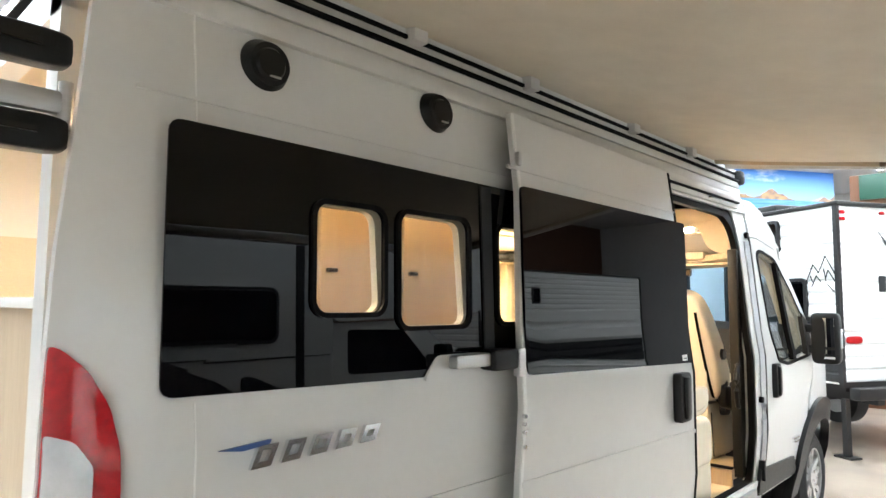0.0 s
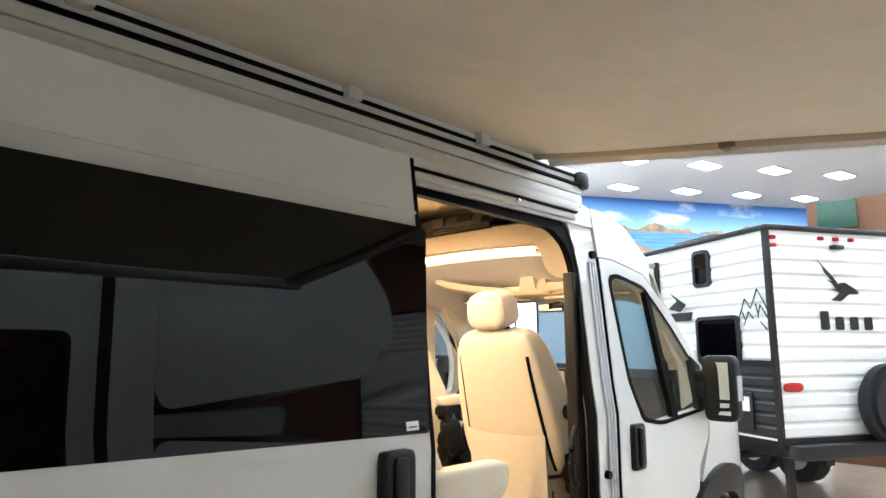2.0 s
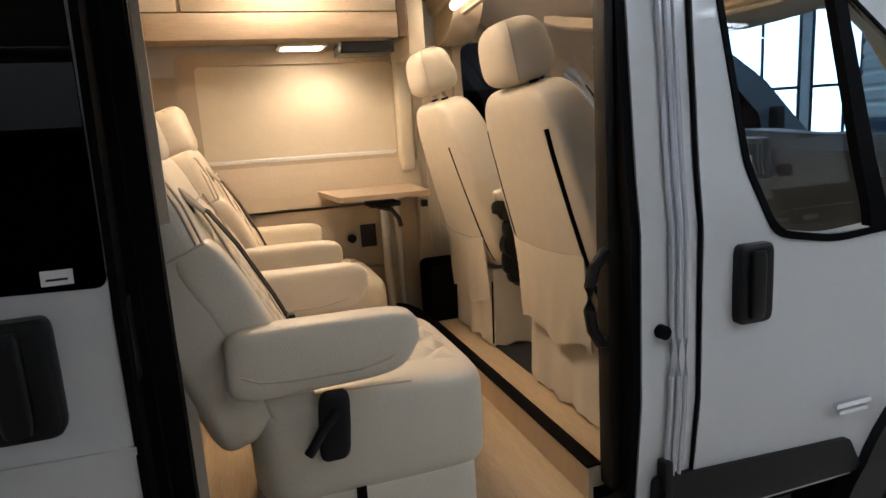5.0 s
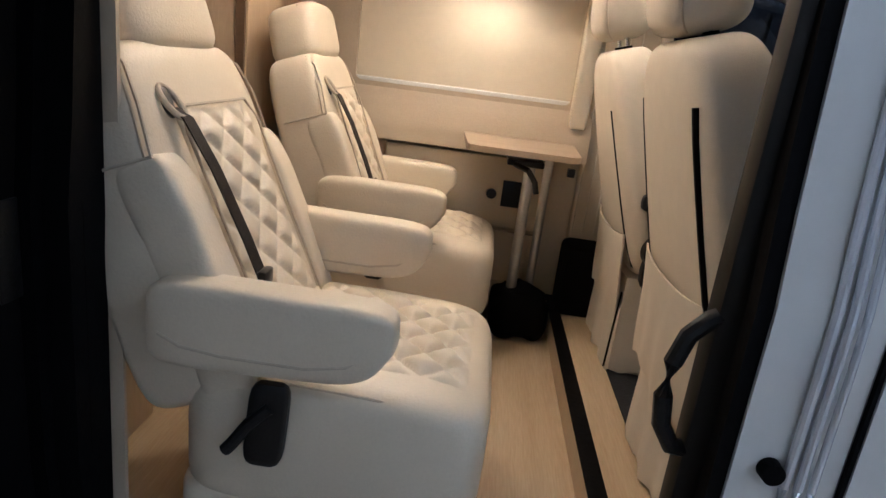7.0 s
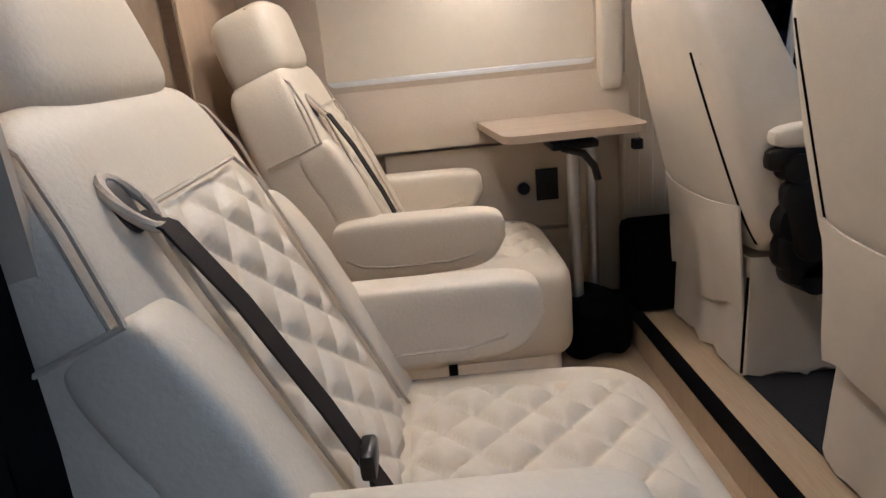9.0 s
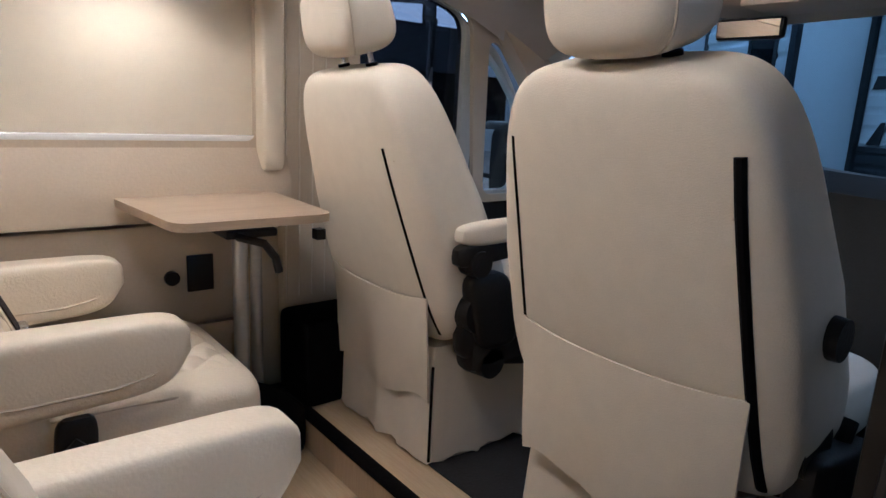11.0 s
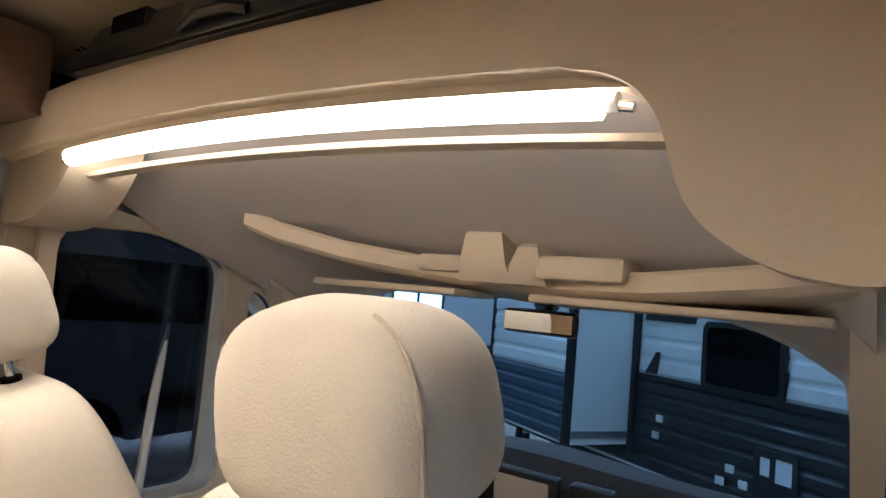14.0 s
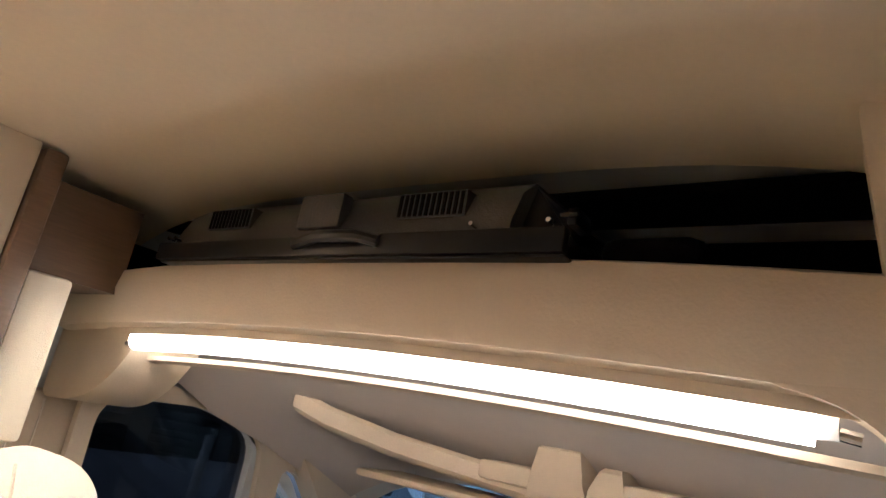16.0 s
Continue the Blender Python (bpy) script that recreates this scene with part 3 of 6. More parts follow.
def wheel(x, y, sgn, parent):
    wh = part("wheel", cyl(bmesh.new(), (x, y, WZ), (x, y + sgn * 0.02, WZ), 0.09), RIM, parent, "silver alloy wheel")
    bm = bmesh.new()
    rings = []
    prof = [(0.21, 0), (0.27, -0.01), (0.325, 0.02), (0.335, 0.06), (0.335, 0.17), (0.32, 0.21), (0.21, 0.22)]
    for k in range(48):
        a = 2 * math.pi * k / 48
        rings.append([bm.verts.new((x + r * math.cos(a), y + sgn * d, WZ + r * math.sin(a))) for r, d in prof])
    rings.append(rings[0])
    for a, b in zip(rings, rings[1:]):
        for k in range(len(prof) - 1):
            bm.faces.new((a[k], a[k + 1], b[k + 1], b[k]))
    bmesh.ops.recalc_face_normals(bm, faces=bm.faces[:])
    part("tyre", bm, TYRE, wh, "black tyre")
    bm = bmesh.new()
    cyl(bm, (x, y + sgn * 0.08, WZ), (x, y + sgn * 0.2, WZ), 0.2, seg=40)
    part("brake", bm, RUBBER, wh)
    bm = bmesh.new()
    for k in range(5):
        for off in (-13, 13):
            a = radians(72 * k + 90 + off)
            c, s = math.cos(a), math.sin(a)
            n2 = Vector((-s, 0, c)) * 0.021
            p0, p1 = Vector((x + 0.05 * c, y + sgn * 0.02, WZ + 0.05 * s)), Vector((x + 0.205 * c, y + sgn * 0.012, WZ + 0.205 * s))
            d = Vector((0, sgn * 0.03, 0))
            vs = [bm.verts.new(q) for q in (p0 - n2, p0 + n2, p1 + n2, p1 - n2, p0 - n2 + d, p0 + n2 + d, p1 + n2 + d, p1 - n2 + d)]
            for f in ((0, 1, 2, 3), (7, 6, 5, 4), (0, 4, 5, 1), (1, 5, 6, 2), (2, 6, 7, 3), (3, 7, 4, 0)):
                bm.faces.new([vs[i] for i in f])
    bmesh.ops.recalc_face_normals(bm, faces=bm.faces[:])
    part("spokes", bm, RIM, wh)
    bm = bmesh.new()
    rings = []
    for k in range(48):
        a = 2 * math.pi * k / 48
        rings.append([bm.verts.new((x + r * math.cos(a), y + sgn * d, WZ + r * math.sin(a))) for r, d in ((0.215, 0.06), (0.222, 0.0), (0.2, 0.005), (0.195, 0.06))])
    rings.append(rings[0])
    for a, b in zip(rings, rings[1:]):
        for k in range(4):
            bm.faces.new((a[k], a[(k + 1) % 4], b[(k + 1) % 4], b[k]))
    bmesh.ops.recalc_face_normals(bm, faces=bm.faces[:])
    part("rim", bm, RIM, wh)
    for k in range(5):
        a = radians(72 * k + 54)
        part("wheel_nut", cyl(bmesh.new(), (x + 0.055 * math.cos(a), y - sgn * 0.012, WZ + 0.055 * math.sin(a)), (x + 0.055 * math.cos(a), y + sgn * 0.01, WZ + 0.055 * math.sin(a)), 0.011, seg=6), CHROME, wh)


wheel(WX, 0.02, 1, van)
wheel(WX, 1.90, -1, van)
wheel(1.05, 0.05, 1, van)
wheel(1.05, 1.87, -1, van)

# wing mirrors
for sgn, yb in ((1, -0.02), (-1, 1.94)):
    bm = bmesh.new()
    yc = yb - sgn * 0.125
    cushion(bm, (4.955, yc, 1.38), (0.12, 0.19, 0.37), 0.3, 0.4, 16)
    mh = part("wing_mirror", bm, PLASTIC, van, "tall black wing mirror")
    for z0, z1 in ((1.32, 1.525), (1.235, 1.30)):
        mg = part("mirror_glass", boxes((-0.004, 0.004, -0.066, 0.066, z0, z1)), MIRROR, mh, "", 0)
        mg.matrix_basis = Matrix.Translation((4.90, yc, 0)) @ pose(0, 0, 0, 0, 0, -sgn * 7)
    ye = yc - sgn * 0.088
    part("indicator", boxes((4.93, 5.0, min(ye, ye - sgn * 0.014), max(ye, ye - sgn * 0.014), 1.31, 1.45), bevel=0.006), CLEARLENS, mh, "clear indicator lens")
    for z0 in (1.27, 1.42):
        part("arm", boxes((4.90, 4.97, min(yb + sgn * 0.03, yb - sgn * 0.06), max(yb + sgn * 0.03, yb - sgn * 0.06), z0, z0 + 0.06), bevel=0.01), PLASTIC, mh)
bm = bmesh.new()
cushion(bm, (5.72, 0.2, 1.1), (0.5, 0.14, 0.2), 0.5, 0.6, 10)
part("headlight", bm, CLEARLENS, van, "clear headlight")
part("indicator", boxes((5.5, 5.62, 0.035, 0.06, 1.12, 1.17), bevel=0.008), material("amber_lens", (0.8, 0.25, 0.02), 0.15, coat=0.6), van)

# slid-open side door
def dglass(x, z):
    return min(upright(2.0, z) - 0.091, dplace(x, z) - 0.005)


def dplace(x, z):
    return side(2.0, z) - 0.085


SD = soften([(1.27, 0.45), (2.638, 0.45), (2.638, 1.3), (2.638, 2.262), (1.385, 2.285), (1.382, 2.0), (1.352, 1.7), (1.325, 1.42), (1.288, 1.05)], 0.02)
sdoor = part("sliding_door", sheet(SD, (), ZC, dplace, 0.02), PAINT, van, "silver-white sliding door, slid fully open")
part("door_window", sheet(soften([(1.352, 1.392), (2.625, 1.352), (2.625, 2.002), (1.338, 2.008)], 0.02), (), ZC, lambda x, z: dglass(x, z), 0.01), DARKGLASS, sdoor, "black privacy glass")
part("door_edge", sheet([(1.272, 0.5), (1.287, 0.5), (1.304, 1.05), (1.342, 1.42), (1.369, 1.7), (1.399, 2.0), (1.402, 2.28), (1.387, 2.28), (1.384, 2.0), (1.354, 1.7), (1.327, 1.42), (1.29, 1.05)], (), ZC, lambda x, z: dplace(x, z) - 0.004, 0.012), WHITEM, sdoor)
part("door_end", sheet([(2.627, 0.46), (2.642, 0.46), (2.642, 2.258), (2.627, 2.258)], (), ZC, lambda x, z: dplace(x, z) - 0.004, 0.075), RUBBER, sdoor, "black rubber front edge")
part("latch_plate", boxes((2.642, 2.647, -0.09, -0.045, 1.16, 1.32), bevel=0.002), PLASTIC, sdoor, "black latch plate")
pull(2.47, 1.212, dplace(2.4, 1.25) - 0.012, sdoor, 0.125, 0.215)
part("crease", sheet([(1.30, 1.055), (2.63, 1.035), (2.63, 1.05), (1.30, 1.07)], (), (), lambda x, z: dplace(x, z) - 0.006, 0.01), PAINT, sdoor)
part("crease", sheet([(1.335, 2.076), (2.63, 2.056), (2.63, 2.066), (1.335, 2.086)], (), (), lambda x, z: dplace(x, z) - 0.005, 0.01), PAINT, sdoor)
SX, SZ = 2.525, 1.366
st = part("window_sticker", sheet([(SX, SZ), (SX + 0.05, SZ), (SX + 0.05, SZ + 0.026), (SX, SZ + 0.026)], (), (), lambda x, z: dglass(x, z) - 0.003, 0.002), PAPER, sdoor, "small white printed sticker", 0)
part("print", sheet([(SX + 0.008, SZ + 0.008), (SX + 0.042, SZ + 0.008), (SX + 0.042, SZ + 0.012), (SX + 0.008, SZ + 0.012)], (), (), lambda x, z: dglass(x, z) - 0.004, 0.0008), GREYPLASTIC, st, "", 0)
for a in ((1.385, 1.405, dplace(1.4, 2.1) - 0.015, dplace(1.4, 2.1) + 0.01, 2.09, 2.14), (1.305, 1.338, dplace(1.4, 1.5) - 0.02, dplace(1.4, 1.5) + 0.01, 1.39, 1.48)):
    part("latch", boxes(a, bevel=0.006), ALU, sdoor)
for z in (1.27, 1.245, 1.22, 1.175):
    part("screw", cyl(bmesh.new(), (1.312, dplace(1, z) - 0.012, z), (1.312, dplace(1, z), z), 0.007, seg=10), CHROME, sdoor)
ar = part("runner_arm", boxes((1.04, 1.26, -0.09, -0.05, 1.43, 1.47), bevel=0.008), ALU, sdoor, "aluminium slider arm")
part("roller_housing", boxes((1.19, 1.31, -0.11, -0.04, 1.415, 1.48), bevel=0.012), PLASTIC, ar)
part("slider_track", sheet(soften([(0.96, 1.398), (2.5, 1.36), (2.5, 1.42), (1.2, 1.468), (1.02, 1.468)], 0.02), (), (), lambda x, z: side(x, z) - 0.012, 0.02), PAINT, van)
part("body_crease", sheet([(0.17, 2.076), (2.6, 2.072), (2.6, 2.082), (0.17, 2.086)], (), (), lambda x, z: side(x, z) - 0.005, 0.02, (0.2, 0.25, 0.3)), PAINT, van)
part("body_crease", sheet([(0.30, 1.07), (2.6, 1.05), (2.6, 1.062), (0.30, 1.082)], (), (), lambda x, z: side(x, z) - 0.006, 0.02), PAINT, van)
part("panel_seam", sheet([(0.297, 2.015), (0.301, 2.015), (0.302, 2.3), (0.298, 2.3)], (), (2.15,), lambda x, z: side(x, z) - 0.003, 0.01), WHITEM, van)
part("panel_seam", sheet([(0.29, 0.5), (0.294, 0.5), (0.294, 1.41), (0.29, 1.41)], (), ZC, lambda x, z: side(x, z) - 0.002, 0.01), WHITEM, van)

# round ventilator ports above the window
for x, vz in ((0.481, 2.211), (1.094, 2.228)):
    y = side(x, vz)
    bm = bmesh.new()
    cyl(bm, (x, y - 0.028, vz), (x, y + 0.01, vz), 0.055, 0.072, 36)
    v = part("roof_vent", bm, PLASTIC, van, "round black ventilator port")
    bm = bmesh.new()
    cyl(bm, (x, y - 0.036, vz), (x, y - 0.028, vz), 0.036, 0.042, 30)
    part("cap", bm, TVBLACK, v)
    part("slot", boxes((x - 0.006, x + 0.024, y - 0.04, y - 0.035, vz - 0.035, vz - 0.031)), ALU, v)

# chrome model badge in plain shapes
BZ = 1.255
bd = part("badge", sheet([(0.335, BZ + 0.052), (0.46, BZ + 0.06), (0.455, BZ + 0.05), (0.39, BZ + 0.044)], (), (), lambda x, z: -0.052, 0.008), BLUETRIM, van, "chrome and blue slanted model badge")
for k in range(5):
    x0 = 0.425 + k * 0.076
    part("bar", sheet([(x0 - 0.015, BZ + k * 0.003), (x0 + 0.035, BZ + 0.002 + k * 0.003), (x0 + 0.055, BZ + 0.05 + k * 0.001), (x0 + 0.005, BZ + 0.05 + k * 0.001)], [[(x0 + 0.004, BZ + 0.014 + k * 0.003), (x0 + 0.026, BZ + 0.015 + k * 0.003), (x0 + 0.036, BZ + 0.038 + k * 0.001), (x0 + 0.014, BZ + 0.038 + k * 0.001)]], (), lambda x, z: -0.052, 0.012), CHROME, bd)

# tail light
tl = soften([(0.03, 1.538), (0.05, 1.53), (0.09, 1.49), (0.126, 1.42), (0.143, 1.34), (0.146, 1.2), (0.14, 0.95), (0.01, 0.95)], 0.015)
tail = part("tail_light", sheet(tl, (), ZC, lambda x, z: side(x, z) - 0.012, 0.03, (0.03, 0.06, 0.09, 0.12)), REDLENS, van, "tall red tail light")
part("reverse_lens", sheet(soften([(0.026, 1.375), (0.07, 1.36), (0.098, 1.315), (0.098, 1.0), (0.018, 1.0)], 0.01), (), ZC, lambda x, z: side(x, z) - 0.018, 0.02, (0.04, 0.06, 0.08)), CLEARLENS, tail, "clear reversing lens")

# open rear door and its hinges
rd = part("rear_door", boxes((-0.97, -0.11, 0.03, 0.09, 0.5, 2.3), bevel=0.02), PAINT, van, "silver-white rear door, swung open")
for z in (2.13, 1.955):
    bm = bmesh.new()
    cushion(bm, (-0.10, 0.11, z), (0.32, 0.06, 0.075), 0.3, 0.3, 12)
    b_ = part("stop_bar", bm, PLASTIC, rd, "black rubber door stop bar")
    part("slot", boxes((-0.21, 0.0, 0.075, 0.081, z - 0.004, z + 0.008)), TVBLACK, b_)
for z in (2.03, 1.0):
    h = part("hinge", boxes((-0.09, 0.06, 0.1, 0.14, z - 0.03, z + 0.02), bevel=0.01), ALU, van, "silver hinge arm")
    part("pin", cyl(bmesh.new(), (0.055, 0.11, z - 0.06), (0.055, 0.11, z + 0.04), 0.014), ALU, h)
part("rear_gutter", tube(bmesh.new(), [(0.07, 0.18, 2.30), (0.08, 0.4, 2.40), (0.08, 0.96, 2.43)], 0.03), RUBBER, van, "black rubber rear door seal")

# ---------- awning ----------
aw = thing("awning", "extended beige vinyl awning with metal arms", "awning", at=Matrix.Translation((0, 0.012, 0.018)))
part("case_rail", boxes((0.0, 3.86, 0.045, 0.12, 2.335, 2.375), (0.0, 3.86, 0.06, 0.13, 2.385, 2.46), bevel=0.008), RAIL, aw, "aluminium awning rail")
part("lower_lip", boxes((0.0, 3.86, 0.042, 0.10, 2.268, 2.333), bevel=0.012), RAIL, aw)
part("groove", boxes((0.0, 3.86, 0.035, 0.06, 2.376, 2.386), (0.0, 3.84, 0.05, 0.062, 2.42, 2.432)), RUBBER, aw)
for x in (0.40, 1.0, 1.605, 2.43, 3.10):
    part("bracket", boxes((x - 0.03, x + 0.03, 0.02, 0.09, 2.41, 2.475), bevel=0.006), RAIL, aw)
part("end_cap", boxes((3.82, 3.9, 0.02, 0.13, 2.36, 2.45), bevel=0.02), PLASTIC, aw)
bm = bmesh.new()
rows = []
for i in range(25):
    x = -1.2 + (3.47 + 1.2) * i / 24
    rows.append([bm.verts.new((x, 0.17 - 2.41 * k / 30, 2.4785 - 0.15 * (2.41 * k / 30) - 0.02 * math.sin(math.pi * k / 30) + 0.004 * math.sin(i * 0.9 + k * 0.4))) for k in range(31)])
skin(bm, rows, False)
part("canopy", bm, AWNING, aw, "beige vinyl canopy", 60)
bm = bmesh.new()
tube(bm, [(3.49, 0.05 - 2.3 * k / 10, 2.466 - 0.15 * 2.3 * k / 10 - 0.012 * math.sin(math.pi * k / 10)) for k in range(11)], 0.03, 10)
part("hem", bm, AWNEDGE, aw, "tan fabric hem")
part("lead_bar", boxes((-1.2, 3.6, -2.33, -2.25, 2.06, 2.15), bevel=0.02), ALU, aw)
bm = bmesh.new()
tube(bm, [(3.57, 0.02, 2.45), (3.62, -1.2, 2.28), (3.58, -2.3, 2.11)], 0.035, 10)
part("arm", bm, ALU, aw, "aluminium folding arm")
part("clip", boxes((3.46, 3.53, -0.82, -0.76, 2.30, 2.37), bevel=0.006), WOODDARK, aw)

# ---------- inside the van ----------
FL, CF = 0.53, 0.63
part("van_floor", boxes((0.12, 3.70, 0.06, 1.88, FL - 0.06, FL)), FLOORV, van, "pale wood-look vinyl floor")
part("step_well", boxes((2.7, 3.76, -0.02, 0.056, 0.49, FL - 0.003)), ALU, van)
part("cab_floor", boxes((3.715, 4.05, 0.1, 1.84, CF - 0.06, CF)), FLOORV, van, "raised wood-look cab floor")
part("step_riser", boxes((3.70, 3.714, 0.1, 1.84, FL, CF - 0.002)), WOOD, van)
part("step_nosing", boxes((3.695, 3.745, 0.1, 1.84, CF + 0.001, CF + 0.009), bevel=0.003), RUBBER, van, "black rubber step edge")
part("cab_mat", boxes((4.055, 5.3, 0.12, 1.82, CF - 0.05, CF - 0.002), (3.86, 4.05, 0.62, 1.22, CF + 0.001, CF + 0.006)), RUBBERMAT, van, "dark grey rubber mat")
bm = bmesh.new()
skin(bm, [[bm.verts.new((x, CY + 0.84 * t, 2.432 - 0.12 * abs(t) ** 4)) for t in [-1 + k / 14 for k in range(29)]] for x in (0.12, 1.2, 2.1, 3.0, 3.6, 3.95)], False)
made = bmesh.ops.extrude_face_region(bm, geom=bm.faces[:])
bmesh.ops.translate(bm, vec=(0, 0, 0.012), verts=[v for v in made["geom"] if isinstance(v, bmesh.types.BMVert)])
bmesh.ops.recalc_face_normals(bm, faces=bm.faces[:])
part("headliner", bm, FELT, van, "cream padded ceiling")
LW = 1.87
lw = part("left_wall", sheet([(0.12, FL), (3.75, FL), (3.78, 1.2), (3.78, 2.31), (0.12, 2.31)], LQ, (), lambda x, z: LW, 0.02), WALLV, van, "beige vinyl wall")
part("right_lining", sheet([(0.14, FL), (2.72, FL), (2.72, 2.3), (0.14, 2.3)], [rounded(0.57, 1.62, 1.53, 1.9, 0.03)], (), lambda x, z: 0.10, 0.01), WALLV, van)
part("wall_ledge", sheet([(2.7, 1.25), (3.76, 1.25), (3.76, 1.47), (2.7, 1.47)], (), (1.3, 1.36, 1.42), lambda x, z: LW - 0.03 - 0.05 * min(1, max(0, (1.47 - z) / 0.1)), 0.03), WALLV, van)
part("lower_panel", boxes((2.9, 3.62, LW - 0.045, LW - 0.001, 0.92, 1.235), bevel=0.012), WALLV, van, "beige moulded wall panel")
part("panel_frame", sheet(rounded(3.3, 3.64, 0.63, 0.90, 0.03), [rounded(3.34, 3.58, 0.665, 0.86, 0.02)], (), lambda x, z: LW - 0.03, 0.025), WALLV, van)
part("hatch_recess", boxes((3.33, 3.6, LW - 0.012, LW - 0.002, 0.65, 0.87)), WALLV, van)
so = part("socket_plate", boxes((3.43, 3.51, LW - 0.055, LW - 0.0455, 1.02, 1.135), bevel=0.003), TVBLACK, van, "black socket plate")
part("knob", cyl(bmesh.new(), (3.385, LW - 0.06, 1.07), (3.385, LW - 0.0455, 1.07), 0.022), TVBLACK, van, "black round catch")
# window recess with shade
rs = part("shade_frame", sheet(rounded(2.66, 3.74, 1.43, 1.99, 0.05), [rounded(2.74, 3.66, 1.48, 1.93, 0.03)], (), lambda x, z: LW - 0.035, 0.034), WALLV, van, "moulded beige window surround")
part("roller_shade", boxes((2.735, 3.665, LW - 0.012, LW - 0.006, 1.485, 1.935)), SHADE, rs, "cream roller shade, drawn down", 0)
part("shade_bar", boxes((2.735, 3.665, LW - 0.034, LW - 0.008, 1.472, 1.498), bevel=0.006), WHITEM, rs, "pale pull bar")
bm = bmesh.new()
cushion(bm, (3.70, LW - 0.05, 1.70), (0.075, 0.09, 0.62), 0.2, 0.35, 12)
part("padded_post", bm, SHADE, rs, "padded cream side post")
part("curtain", sheet([(3.76, 0.95), (3.93, 0.95), (3.93, 1.98), (3.74, 1.98)], (), (), lambda x, z: LW - 0.035 + 0.012 * math.sin(x * 130), 0.012, tuple(3.75 + 0.008 * k for k in range(24))), FABRIC, van, "gathered cream curtain")
part("pillar_lining", boxes((3.745, 3.99, LW - 0.045, LW + 0.01, 0.75, 2.0), bevel=0.02), WALLV, van)
part("wheel_box", boxes((3.72, 4.05, 1.60, 1.82, CF, 0.93), bevel=0.03), CARPETSHADE, van)
part("b_pillar_lining", boxes((3.74, 3.86, 0.05, 0.108, 0.58, 1.962), bevel=0.008), PILLARCOVER, van, "black pillar cover")
part("pillar_top_lining", boxes((3.78, 3.858, 0.098, 0.118, 1.975, 2.33), bevel=0.006), LINER, van)
SEAL = soften([(2.62, 0.5), (3.82, 0.5), (3.82, 1.98), (3.78, 2.145), (3.68, 2.23), (2.62, 2.27)], 0.06)
SEALIN = soften([(2.705, 0.57), (3.768, 0.57), (3.763, 1.95), (3.725, 2.085), (3.62, 2.155), (2.705, 2.17)], 0.05)
part("door_seal", sheet(SEAL, (SEALIN,), ZC, lambda x, z: side(x, z) + 0.02, 0.036), RUBBER, van, "black rubber door seal")
part("jamb_trim", sheet([(2.56, 0.5), (2.662, 0.5), (2.662, 2.25), (2.56, 2.25)], (), ZC, lambda x, z: side(x, z) - 0.006, 0.032), RUBBER, van, "black jamb trim")
part("door_jamb", boxes((2.54, 2.70, 0.03, 0.09, 0.55, 2.17)), RUBBER, van)
part("entry_handle", tube(bmesh.new(), [(3.76, 0.07, 1.255), (3.735, 0.06, 1.248), (3.705, 0.058, 1.215), (3.69, 0.056, 1.165), (3.687, 0.056, 1.105), (3.695, 0.056, 1.05), (3.72, 0.06, 1.01), (3.76, 0.07, 1.0)], 0.016), PLASTIC, van, "black grab handle")
tr = part("door_track", boxes((2.55, 3.80, 0.035, 0.075, 2.255, 2.295), (2.55, 3.78, 0.045, 0.08, 2.215, 2.245), bevel=0.004), RAIL, van, "ribbed off-white door track")
part("groove", boxes((2.55, 3.78, 0.033, 0.05, 2.246, 2.254)), RUBBER, tr)
part("rivet", cyl(bmesh.new(), (3.3, 0.02, 2.23), (3.3, 0.05, 2.23), 0.006, seg=8), CHROME, tr)

# overhead cabinet on the left
oc = thing("overhead_cabinet", "cream gloss overhead cabinet with pale wood lower rail", "cabinet")
part("body", boxes((1.9, 3.62, 1.52, 1.76, 2.02, 2.37), (1.9, 3.62, 1.76, 1.86, 2.02, 2.28)), WOODX, oc)
for x0, x1 in ((1.92, 2.72), (2.73, 3.615)):
    part("door", boxes((x0, x1, 1.497, 1.519, 2.105, 2.412), bevel=0.006), GLOSSCAB, oc, "cream gloss lift-up door")
part("lower_rail", boxes((1.9, 3.615, 1.49, 1.519, 1.995, 2.10), bevel=0.004), WOODX, oc, "pale wood rail")
part("edge", boxes((3.617, 3.658, 1.485, 1.76, 1.995, 2.405), bevel=0.008), WOODDARK, oc, "dark brown edge")
part("end_panel", boxes((3.661, 3.74, 1.50, 1.86, 1.92, 2.2), bevel=0.01), SHADE, oc, "cream end cap")
part("end_panel", boxes((3.661, 3.84, 1.54, 1.78, 2.201, 2.37)), WOODDARK, oc)
ra = thing("radio", "black radio mounted under the overhead cabinet", "radio")
part("body", boxes((3.36, 3.6, 1.52, 1.7, 1.935, 1.985), bevel=0.004), TVBLACK, ra)
part("face", boxes((3.37, 3.59, 1.515, 1.52, 1.942, 1.978)), GREYPLASTIC, ra)
ul = thing("reading_light", "small lit lamp under the overhead cabinet", "light")
part("housing", boxes((3.1, 3.32, 1.6, 1.75, 1.978, 1.992), bevel=0.004), WHITEM, ul)
part("lens", boxes((3.12, 3.3, 1.62, 1.73, 1.974, 1.9775)), SPOTGLOW, ul, "glowing lens", 0)
